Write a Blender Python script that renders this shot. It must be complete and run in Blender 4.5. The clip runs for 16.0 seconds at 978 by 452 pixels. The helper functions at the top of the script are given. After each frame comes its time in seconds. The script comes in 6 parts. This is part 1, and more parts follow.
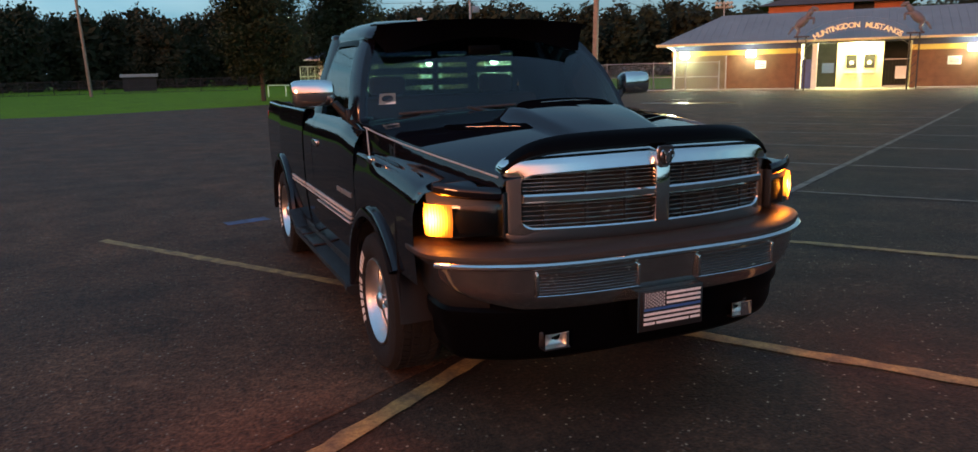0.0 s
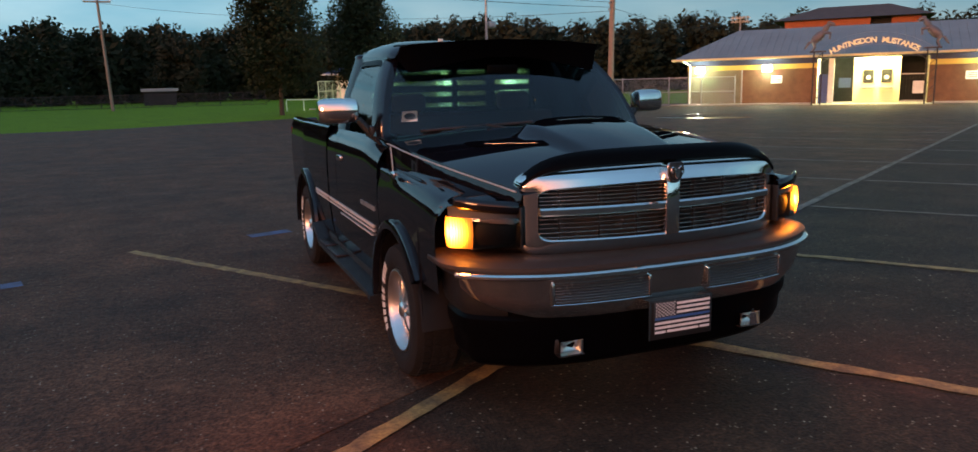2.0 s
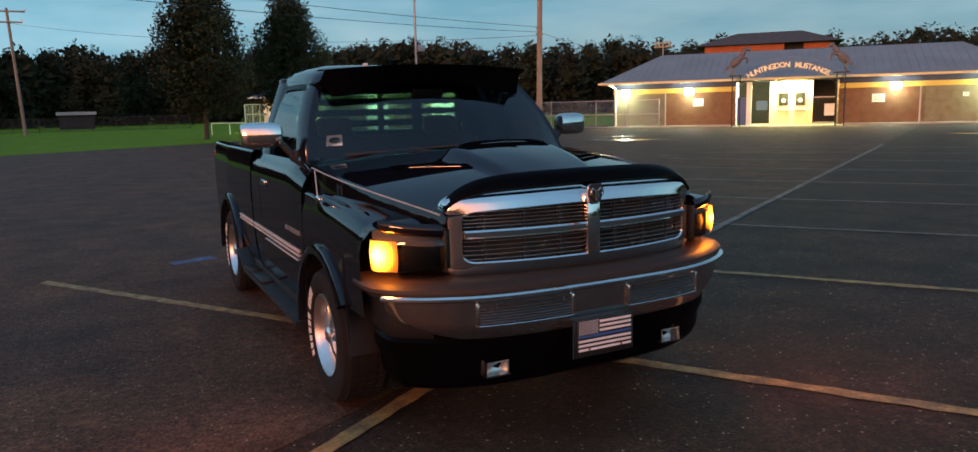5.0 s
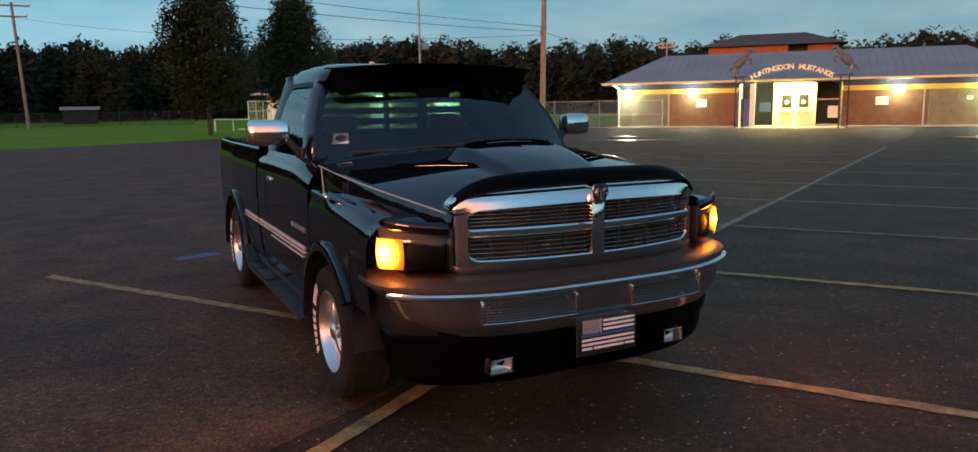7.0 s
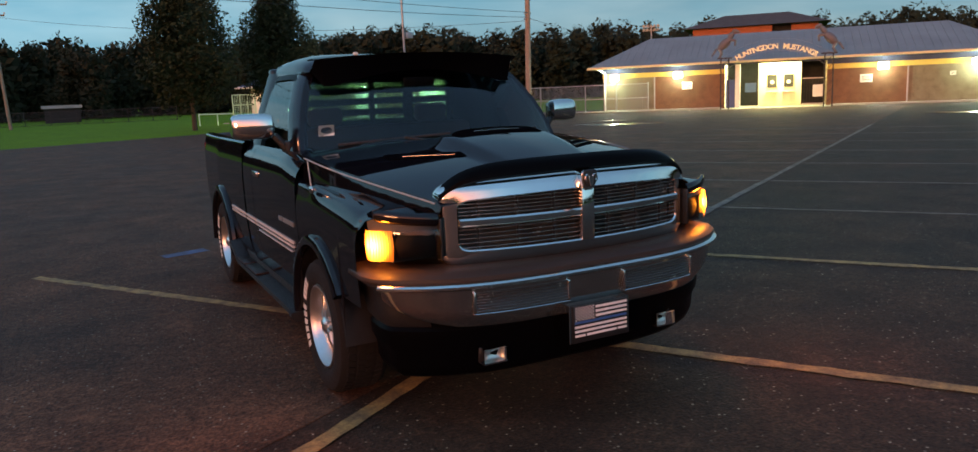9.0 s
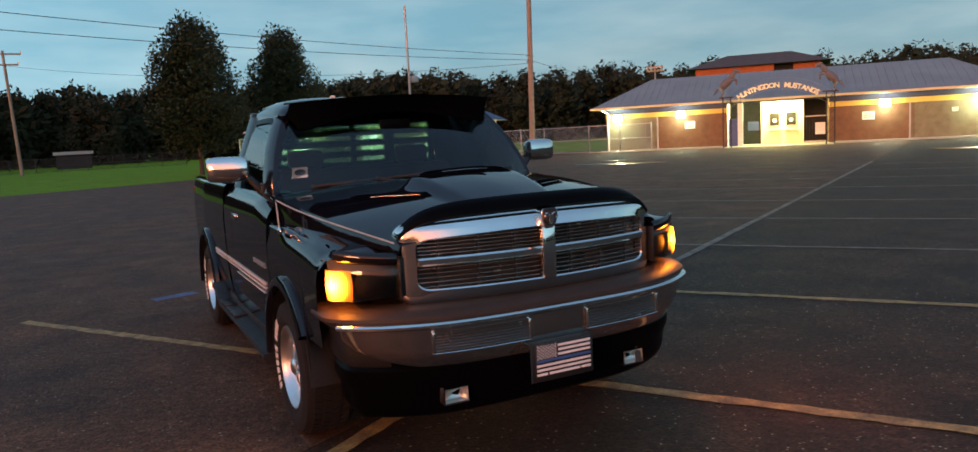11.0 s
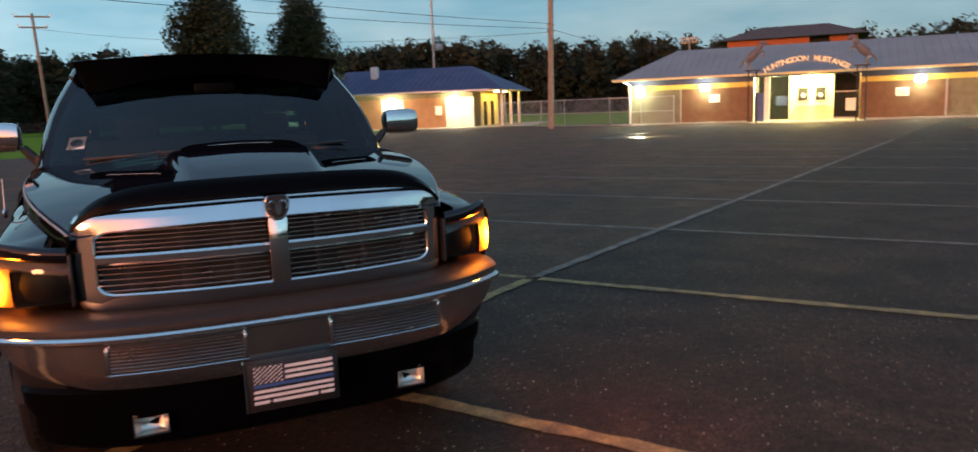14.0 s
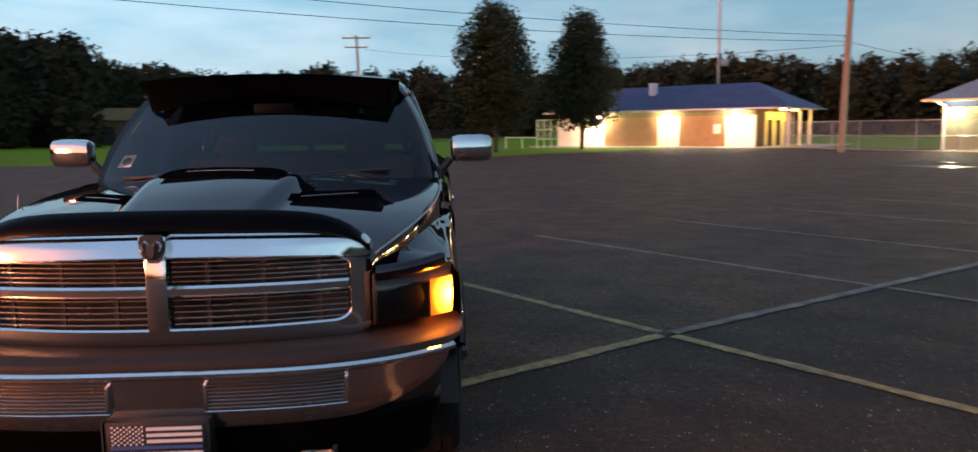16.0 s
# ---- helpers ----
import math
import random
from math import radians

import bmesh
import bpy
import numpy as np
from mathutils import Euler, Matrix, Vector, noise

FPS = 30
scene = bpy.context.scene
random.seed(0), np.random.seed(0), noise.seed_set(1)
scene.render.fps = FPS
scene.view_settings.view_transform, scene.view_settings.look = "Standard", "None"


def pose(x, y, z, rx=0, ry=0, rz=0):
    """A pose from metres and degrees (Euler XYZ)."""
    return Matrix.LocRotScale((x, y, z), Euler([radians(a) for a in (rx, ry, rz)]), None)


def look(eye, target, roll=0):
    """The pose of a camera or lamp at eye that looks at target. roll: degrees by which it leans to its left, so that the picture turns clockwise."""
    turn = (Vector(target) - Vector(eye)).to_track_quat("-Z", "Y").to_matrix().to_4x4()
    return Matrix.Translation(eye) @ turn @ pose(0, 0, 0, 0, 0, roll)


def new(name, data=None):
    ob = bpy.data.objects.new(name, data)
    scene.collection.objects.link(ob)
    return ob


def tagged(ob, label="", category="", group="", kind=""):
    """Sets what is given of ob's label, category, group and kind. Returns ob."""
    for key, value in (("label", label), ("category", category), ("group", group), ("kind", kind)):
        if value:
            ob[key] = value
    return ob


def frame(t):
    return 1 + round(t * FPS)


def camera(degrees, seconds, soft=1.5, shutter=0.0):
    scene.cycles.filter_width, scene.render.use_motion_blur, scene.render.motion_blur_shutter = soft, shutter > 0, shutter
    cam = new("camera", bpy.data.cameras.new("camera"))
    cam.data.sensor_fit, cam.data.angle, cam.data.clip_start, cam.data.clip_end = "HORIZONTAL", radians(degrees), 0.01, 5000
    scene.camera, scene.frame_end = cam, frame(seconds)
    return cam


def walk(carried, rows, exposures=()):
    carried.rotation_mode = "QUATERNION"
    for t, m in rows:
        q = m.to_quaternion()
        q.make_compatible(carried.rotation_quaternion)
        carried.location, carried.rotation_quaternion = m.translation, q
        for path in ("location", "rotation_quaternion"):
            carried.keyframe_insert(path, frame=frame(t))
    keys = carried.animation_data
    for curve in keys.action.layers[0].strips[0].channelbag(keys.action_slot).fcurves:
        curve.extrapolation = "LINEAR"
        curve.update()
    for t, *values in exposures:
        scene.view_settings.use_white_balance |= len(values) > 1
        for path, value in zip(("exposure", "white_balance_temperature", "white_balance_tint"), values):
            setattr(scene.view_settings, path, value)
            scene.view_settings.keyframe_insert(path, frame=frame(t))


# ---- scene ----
cam = camera(65.0, 16.0, shutter=0.6)

PATH = [
    (0, (-1.94, -2.597, 1.517), (-1.176, -0.792, 1.122), -1.4),
    (0.5, (-2.044, -2.67, 1.529), (-1.256, -0.875, 1.134), -0.9),
    (1, (-2.034, -2.717, 1.545), (-1.296, -0.89, 1.205), -0.9),
    (1.5, (-2.032, -2.746, 1.549), (-1.33, -0.903, 1.219), -1.2),
    (2, (-2.018, -2.747, 1.544), (-1.287, -0.92, 1.185), -1.4),
    (2.5, (-2.012, -2.761, 1.547), (-1.238, -0.951, 1.196), -1.4),
    (3, (-2.013, -2.78, 1.559), (-1.204, -0.976, 1.256), -1.5),
    (3.5, (-2.008, -2.784, 1.555), (-1.167, -0.995, 1.257), -2.1),
    (4, (-1.997, -2.793, 1.55), (-1.117, -1.023, 1.246), -2.0),
    (6.3, (-2.017, -2.792, 1.55), (-1.126, -1.028, 1.242), -1.1),
    (6.5, (-2.025, -2.806, 1.559), (-1.147, -1.035, 1.251), -1.3),
    (7, (-2.026, -2.81, 1.555), (-1.135, -1.046, 1.246), -0.9),
    (7.5, (-2.029, -2.81, 1.556), (-1.143, -1.043, 1.253), -1.8),
    (8, (-2.021, -2.801, 1.556), (-1.112, -1.05, 1.23), -1.5),
    (8.5, (-2.022, -2.799, 1.553), (-1.108, -1.05, 1.225), -1.6),
    (9, (-2.016, -2.789, 1.556), (-1.104, -1.042, 1.215), -2.4),
    (9.2, (-2.013, -2.791, 1.551), (-1.083, -1.046, 1.253), -1.9),
    (11.3, (-1.772, -2.94, 1.535), (-0.87, -1.171, 1.3), -3.1),
    (11.5, (-1.73, -2.957, 1.528), (-0.789, -1.212, 1.264), -4.0),
    (12, (-1.619, -2.945, 1.516), (-0.484, -1.325, 1.217), -2.8),
    (12.5, (-1.372, -2.851, 1.527), (-0.192, -1.261, 1.242), -1.9),
    (13, (-1.14, -2.801, 1.52), (-0.008, -1.178, 1.234), -2.3),
    (13.5, (-0.814, -2.862, 1.507), (0.128, -1.129, 1.177), -2.9),
    (14, (-0.448, -2.773, 1.483), (0.369, -0.973, 1.177), -2.1),
    (14.5, (-0.11, -2.701, 1.513), (0.573, -0.841, 1.238), -1.1),
    (15, (0.264, -2.678, 1.503), (0.672, -0.744, 1.196), -0.6),
    (15.5, (0.611, -2.577, 1.489), (0.902, -0.616, 1.225), -0.6),
    (16, (0.938, -2.434, 1.520), (1.056, -0.450, 1.270), -0.7),
]
walk(cam, [(t, look(eye, target, roll)) for t, eye, target, roll in PATH], exposures=[(0.0, 2.40, 9500, 53), (9.2, 2.40, 9500, 53), (11.5, 2.54, 10400, 58), (14.5, 2.56, 10300, 59), (16.0, 2.62, 10600, 68)])

# ---- light ----
world = bpy.data.worlds.new("dusk_sky")
scene.world = world
world.use_nodes = True
wn, wl = world.node_tree.nodes, world.node_tree.links
wn.clear()
w_out = wn.new("ShaderNodeOutputWorld")
w_bg = wn.new("ShaderNodeBackground")
w_bg.inputs["Strength"].default_value = 1.0
w_sky = wn.new("ShaderNodeTexSky")
w_sky.sky_type, w_sky.sun_disc = "NISHITA", False
w_sky.sun_elevation, w_sky.sun_rotation = radians(3.0), radians(243)
w_sky.air_density, w_sky.dust_density, w_sky.ozone_density = 1.0, 0.2, 3.0
w_gain = wn.new("ShaderNodeVectorMath")
w_gain.operation = "SCALE"
w_gain.inputs["Scale"].default_value = SKY_GAIN = 0.098
w_co = wn.new("ShaderNodeTexCoord")
w_map = wn.new("ShaderNodeMapping")
w_map.inputs["Scale"].default_value = (2.2, 2.2, 9.0)
w_noise = wn.new("ShaderNodeTexNoise")
w_noise.inputs["Scale"].default_value, w_noise.inputs["Detail"].default_value = 1.6, 6.0
w_ramp = wn.new("ShaderNodeValToRGB")
w_ramp.color_ramp.elements[0].position, w_ramp.color_ramp.elements[1].position = 0.30, 0.72
w_ramp.color_ramp.elements[0].color, w_ramp.color_ramp.elements[1].color = (0.74, 0.74, 0.74, 1), (0.93, 0.93, 0.93, 1)
w_mix = wn.new("ShaderNodeMix")
w_mix.data_type = "RGBA"
wl.new(w_sky.outputs["Color"], w_gain.inputs[0])
wl.new(w_co.outputs["Generated"], w_map.inputs["Vector"])
wl.new(w_map.outputs["Vector"], w_noise.inputs["Vector"])
wl.new(w_noise.outputs["Fac"], w_ramp.inputs["Fac"])
wl.new(w_ramp.outputs["Color"], w_mix.inputs["Factor"])
wl.new(w_gain.outputs["Vector"], w_mix.inputs["A"])
w_sep = wn.new("ShaderNodeVectorMath")
w_sep.operation = "DOT_PRODUCT"
w_sep.inputs[1].default_value = (-0.80, -0.60, 0.0)
w_tone = wn.new("ShaderNodeValToRGB")
w_tone.color_ramp.elements[0].position, w_tone.color_ramp.elements[1].position = 0.36, 0.68
w_tone.color_ramp.elements[0].color, w_tone.color_ramp.elements[1].color = (0.012, 0.150, 0.228, 1), (0.044, 0.198, 0.272, 1)
w_noise2 = wn.new("ShaderNodeTexNoise")
w_noise2.inputs["Scale"].default_value, w_noise2.inputs["Detail"].default_value = 2.6, 7.0
wl.new(w_map.outputs["Vector"], w_noise2.inputs["Vector"])
wl.new(w_noise2.outputs["Fac"], w_tone.inputs["Fac"])
w_warm = wn.new("ShaderNodeMix")
w_warm.data_type = "RGBA"
w_warm.inputs["B"].default_value = (0.430, 0.155, 0.080, 1)
w_side = wn.new("ShaderNodeMapRange")
w_side.interpolation_type = "SMOOTHSTEP"
w_side.inputs["From Min"].default_value, w_side.inputs["From Max"].default_value = 0.40, 1.0
w_side.inputs["To Max"].default_value = 0.9
wl.new(w_sep.outputs["Value"], w_side.inputs["Value"])
w_low = wn.new("ShaderNodeMapRange")
w_low.interpolation_type = "SMOOTHSTEP"
w_low.inputs["From Min"].default_value, w_low.inputs["From Max"].default_value = 0.62, 0.10
w_glow = wn.new("ShaderNodeMath")
w_glow.operation = "MULTIPLY"
wl.new(w_side.outputs["Result"], w_glow.inputs[0])
wl.new(w_low.outputs["Result"], w_glow.inputs[1])
wl.new(w_glow.outputs["Value"], w_warm.inputs["Factor"])
w_up = wn.new("ShaderNodeSeparateXYZ")
wl.new(w_co.outputs["Generated"], w_up.inputs["Vector"])
w_rise = wn.new("ShaderNodeMapRange")
w_rise.interpolation_type = "SMOOTHSTEP"
w_rise.inputs["From Min"].default_value, w_rise.inputs["From Max"].default_value = 0.12, 0.62
wl.new(w_up.outputs["Z"], w_rise.inputs["Value"])
wl.new(w_up.outputs["Z"], w_low.inputs["Value"])
w_zenith = wn.new("ShaderNodeMix")
w_zenith.data_type = "RGBA"
w_zenith.inputs["B"].default_value = (0.016, 0.094, 0.172, 1)
wl.new(w_rise.outputs["Result"], w_zenith.inputs["Factor"])
wl.new(w_tone.outputs["Color"], w_zenith.inputs["A"])
wl.new(w_zenith.outputs["Result"], w_warm.inputs["A"])
wl.new(w_warm.outputs["Result"], w_mix.inputs["B"])
w_dim = wn.new("ShaderNodeMapRange")
w_dim.inputs["From Min"].default_value, w_dim.inputs["From Max"].default_value = -1.0, 0.3
w_dim.inputs["To Min"].default_value, w_dim.inputs["To Max"].default_value = 0.50, 1.14
w_mul = wn.new("ShaderNodeVectorMath")
w_mul.operation = "SCALE"
wl.new(w_co.outputs["Generated"], w_sep.inputs[0])
wl.new(w_sep.outputs["Value"], w_dim.inputs["Value"])
wl.new(w_mix.outputs["Result"], w_mul.inputs[0])
wl.new(w_dim.outputs["Result"], w_mul.inputs["Scale"])
wl.new(w_mul.outputs["Vector"], w_bg.inputs["Color"])
wl.new(w_bg.outputs["Background"], w_out.inputs["Surface"])

# the last warm light, low behind the lot
glow = bpy.data.lights.new("evening_sun", "SUN")
glow.energy, glow.color, glow.angle = 0.42, (1.0, 0.56, 0.30), radians(14)
new("evening_sun", glow).matrix_world = look((-50 * math.sin(radians(56)), -50 * math.cos(radians(56)), 4.5), (0, 0, 0))


def lamp(name, place, watts, color, size=0.15, target=None, spot=0):
    data = bpy.data.lights.new(name, "SPOT" if spot else "POINT")
    data.energy, data.color, data.shadow_soft_size = watts, color, size
    if spot:
        data.spot_size, data.spot_blend = radians(spot), 1.0
    ob = new(name, data)
    ob.matrix_world = look(place, target) if target else Matrix.Translation(place)
    return ob


# ---- materials ----
def material(name, base, rough=0.6, metal=0.0, second=None, scale=6.0, amount=0.5, bump=0.0, bump_scale=60.0, coat=0.0, fine=0.0, spec=0.5, each=0.0):
    """A surface of two colours mixed by broad noise, with fine grain, relief, and a shift from piece to piece."""
    m = bpy.data.materials.new(name)
    m.use_nodes = True
    nodes, links = m.node_tree.nodes, m.node_tree.links
    p = nodes["Principled BSDF"]
    p.inputs["Roughness"].default_value, p.inputs["Metallic"].default_value = rough, metal
    p.inputs["Coat Weight"].default_value, p.inputs["Coat Roughness"].default_value = coat, 0.03
    p.inputs["Specular IOR Level"].default_value = spec
    co = nodes.new("ShaderNodeTexCoord")
    color = None
    second = second or tuple(c * 0.8 for c in base)
    broad = nodes.new("ShaderNodeTexNoise")
    broad.inputs["Scale"].default_value, broad.inputs["Detail"].default_value = scale, 5.0
    links.new(co.outputs["Object"], broad.inputs["Vector"])
    ramp = nodes.new("ShaderNodeValToRGB")
    ramp.color_ramp.elements[0].position, ramp.color_ramp.elements[1].position = 0.5 - amount / 2, 0.5 + amount / 2
    ramp.color_ramp.elements[0].color, ramp.color_ramp.elements[1].color = (*base, 1), (*second, 1)
    links.new(broad.outputs["Fac"], ramp.inputs["Fac"])
    color = ramp.outputs["Color"]
    if fine:
        grain = nodes.new("ShaderNodeTexNoise")
        grain.inputs["Scale"].default_value, grain.inputs["Detail"].default_value = bump_scale, 3.0
        links.new(co.outputs["Object"], grain.inputs["Vector"])
        gain = nodes.new("ShaderNodeMapRange")
        gain.inputs["To Min"].default_value, gain.inputs["To Max"].default_value = 1 - fine, 1 + fine
        gain.inputs["From Min"].default_value, gain.inputs["From Max"].default_value = 0.3, 0.7
        links.new(grain.outputs["Fac"], gain.inputs["Value"])
        mul = nodes.new("ShaderNodeVectorMath")
        mul.operation = "SCALE"
        links.new(color, mul.inputs[0])
        links.new(gain.outputs["Result"], mul.inputs["Scale"])
        color = mul.outputs["Vector"]
    if each:
        info = nodes.new("ShaderNodeObjectInfo")
        gain = nodes.new("ShaderNodeMapRange")
        gain.inputs["To Min"].default_value, gain.inputs["To Max"].default_value = 1 - each, 1 + each
        links.new(info.outputs["Random"], gain.inputs["Value"])
        mul = nodes.new("ShaderNodeVectorMath")
        mul.operation = "SCALE"
        links.new(color, mul.inputs[0])
        links.new(gain.outputs["Result"], mul.inputs["Scale"])
        color = mul.outputs["Vector"]
    links.new(color, p.inputs["Base Color"])
    wear = nodes.new("ShaderNodeMapRange")
    wear.inputs["To Min"].default_value, wear.inputs["To Max"].default_value = max(rough - 0.08, 0.02), min(rough + 0.1, 1.0)
    links.new(broad.outputs["Fac"], wear.inputs["Value"])
    links.new(wear.outputs["Result"], p.inputs["Roughness"])
    if bump:
        tex = nodes.new("ShaderNodeTexNoise")
        tex.inputs["Scale"].default_value, tex.inputs["Detail"].default_value = bump_scale, 4.0
        links.new(co.outputs["Object"], tex.inputs["Vector"])
        relief = nodes.new("ShaderNodeBump")
        relief.inputs["Strength"].default_value, relief.inputs["Distance"].default_value = bump, 0.01
        links.new(tex.outputs["Fac"], relief.inputs["Height"])
        links.new(relief.outputs["Normal"], p.inputs["Normal"])
    return m


def glowing(name, color, strength):
    m = bpy.data.materials.new(name)
    m.use_nodes = True
    p = m.node_tree.nodes["Principled BSDF"]
    p.inputs["Base Color"].default_value = (*color, 1)
    p.inputs["Emission Color"].default_value = (*color, 1)
    p.inputs["Emission Strength"].default_value = strength
    return m


def pane_material(name, tint, ior=1.5):
    """Thin glass: see-through with a Fresnel gloss."""
    m = bpy.data.materials.new(name)
    m.use_nodes = True
    nodes, links = m.node_tree.nodes, m.node_tree.links
    nodes.clear()
    out = nodes.new("ShaderNodeOutputMaterial")
    clear, gloss, mix, fres = (nodes.new(k) for k in ("ShaderNodeBsdfTransparent", "ShaderNodeBsdfGlossy", "ShaderNodeMixShader", "ShaderNodeFresnel"))
    clear.inputs["Color"].default_value = (*tint, 1)
    gloss.inputs["Roughness"].default_value = 0.02
    fres.inputs["IOR"].default_value = ior
    links.new(fres.outputs["Fac"], mix.inputs["Fac"])
    links.new(clear.outputs["BSDF"], mix.inputs[1])
    links.new(gloss.outputs["BSDF"], mix.inputs[2])
    links.new(mix.outputs["Shader"], out.inputs["Surface"])
    return m


def asphalt_material(name, dark, light, sheen):
    """Worn asphalt: broad stains, mid-size patches, pale aggregate specks and relief."""
    m = material(name, dark, 0.76, second=light, scale=0.45, amount=0.40, bump=1.0, bump_scale=55, fine=0.65, spec=sheen)
    nodes, links = m.node_tree.nodes, m.node_tree.links
    p = nodes["Principled BSDF"]
    came = p.inputs["Base Color"].links[0].from_socket
    co = nodes.new("ShaderNodeTexCoord")
    vor = nodes.new("ShaderNodeTexVoronoi")
    vor.inputs["Scale"].default_value = 48.0
    links.new(co.outputs["Object"], vor.inputs["Vector"])
    pick = nodes.new("ShaderNodeSeparateColor")
    links.new(vor.outputs["Color"], pick.inputs["Color"])
    speck = nodes.new("ShaderNodeMapRange")
    speck.inputs["From Min"].default_value, speck.inputs["From Max"].default_value = 0.925, 0.98
    links.new(pick.outputs["Red"], speck.inputs["Value"])
    near = nodes.new("ShaderNodeMapRange")
    near.inputs["From Min"].default_value, near.inputs["From Max"].default_value = 0.42, 0.18
    links.new(vor.outputs["Distance"], near.inputs["Value"])
    both_f = nodes.new("ShaderNodeMath")
    both_f.operation = "MULTIPLY"
    links.new(speck.outputs["Result"], both_f.inputs[0])
    links.new(near.outputs["Result"], both_f.inputs[1])
    mix = nodes.new("ShaderNodeMix")
    mix.data_type = "RGBA"
    mix.inputs["B"].default_value = (0.30, 0.24, 0.18, 1)
    links.new(both_f.outputs["Value"], mix.inputs["Factor"])
    links.new(came, mix.inputs["A"])
    patch = nodes.new("ShaderNodeTexNoise")
    patch.inputs["Scale"].default_value, patch.inputs["Detail"].default_value = 1.7, 7.0
    links.new(co.outputs["Object"], patch.inputs["Vector"])
    gain = nodes.new("ShaderNodeMapRange")
    gain.inputs["From Min"].default_value, gain.inputs["From Max"].default_value = 0.3, 0.7
    gain.inputs["To Min"].default_value, gain.inputs["To Max"].default_value = 0.60, 1.45
    links.new(patch.outputs["Fac"], gain.inputs["Value"])
    mul = nodes.new("ShaderNodeVectorMath")
    mul.operation = "SCALE"
    links.new(mix.outputs["Result"], mul.inputs[0])
    links.new(gain.outputs["Result"], mul.inputs["Scale"])
    scuff = nodes.new("ShaderNodeTexNoise")
    scuff.inputs["Scale"].default_value, scuff.inputs["Detail"].default_value, scuff.inputs["Distortion"].default_value = 1.1, 9.0, 0.6
    scuff.inputs["Roughness"].default_value = 0.68
    links.new(co.outputs["Object"], scuff.inputs["Vector"])
    pale = nodes.new("ShaderNodeMapRange")
    pale.inputs["From Min"].default_value, pale.inputs["From Max"].default_value = 0.56, 0.74
    pale.inputs["To Max"].default_value = 0.55
    links.new(scuff.outputs["Fac"], pale.inputs["Value"])
    grit = nodes.new("ShaderNodeMix")
    grit.data_type = "RGBA"
    grit.inputs["B"].default_value = tuple(c * 2.1 for c in light) + (1,)
    links.new(pale.outputs["Result"], grit.inputs["Factor"])
    links.new(mul.outputs["Vector"], grit.inputs["A"])
    stone = nodes.new("ShaderNodeTexNoise")
    stone.inputs["Scale"].default_value, stone.inputs["Detail"].default_value = 17.0, 6.0
    links.new(co.outputs["Object"], stone.inputs["Vector"])
    rough_tone = nodes.new("ShaderNodeMapRange")
    rough_tone.inputs["From Min"].default_value, rough_tone.inputs["From Max"].default_value = 0.32, 0.68
    rough_tone.inputs["To Min"].default_value, rough_tone.inputs["To Max"].default_value = 0.62, 1.38
    links.new(stone.outputs["Fac"], rough_tone.inputs["Value"])
    last = nodes.new("ShaderNodeVectorMath")
    last.operation = "SCALE"
    links.new(grit.outputs["Result"], last.inputs[0])
    links.new(rough_tone.outputs["Result"], last.inputs["Scale"])
    links.new(last.outputs["Vector"], p.inputs["Base Color"])
    return m


ASPHALT = asphalt_material("dark_asphalt", (0.0255, 0.0112, 0.0064), (0.056, 0.0240, 0.0138), 0.23)
ASPHALT_WARM = asphalt_material("brown_asphalt", (0.061, 0.0232, 0.0124), (0.118, 0.0440, 0.0232), 0.22)
GRASS = material("grass", (0.046, 0.155, 0.004), 0.95, second=(0.080, 0.230, 0.009), scale=0.5, bump=1.0, bump_scale=14, fine=0.4, spec=0.1)
PAINT_YELLOW = material("line_paint_yellow", (0.45, 0.240, 0.075), 0.75, second=(0.17, 0.092, 0.044), scale=9, amount=0.35, bump=0.4, bump_scale=60, fine=0.3)
PAINT_WHITE = material("line_paint_white", (0.24, 0.17, 0.13), 0.75, second=(0.072, 0.052, 0.042), scale=5, amount=0.4, bump=0.4, bump_scale=60, fine=0.3)
PAINT_BLUE = material("line_paint_blue", (0.03, 0.10, 0.22), 0.75, second=(0.05, 0.06, 0.08), scale=6, amount=0.4, fine=0.3)
CONCRETE = material("concrete", (0.36, 0.34, 0.30), 0.85, second=(0.28, 0.26, 0.23), scale=1.2, bump=0.4, bump_scale=40, fine=0.15)
BLACK_PAINT = material("black_car_paint", (0.004, 0.004, 0.006), 0.10, second=(0.005, 0.005, 0.007), scale=3, coat=0.90, spec=0.0)
BLACK_PLASTIC = material("black_plastic", (0.010, 0.010, 0.011), 0.45, bump=0.2, bump_scale=300, scale=8)
SMOKE_PLASTIC = material("smoked_acrylic", (0.0015, 0.0015, 0.002), 0.34, scale=4, spec=0.035)
MATTE_BLACK = material("matte_black_insert", (0.002, 0.002, 0.0025), 0.85, second=(0.003, 0.003, 0.004), spec=0.0, scale=14, bump=0.1, bump_scale=180)
CHROME = material("chrome", (0.74, 0.72, 0.69), 0.09, 1.0, second=(0.66, 0.64, 0.61), scale=5)
POLISHED = material("polished_alloy", (0.78, 0.77, 0.75), 0.30, 1.0, second=(0.66, 0.65, 0.63), scale=8, bump=0.05, bump_scale=150)
BILLET = material("billet_bars", (0.52, 0.44, 0.40), 0.24, 1.0, scale=9)
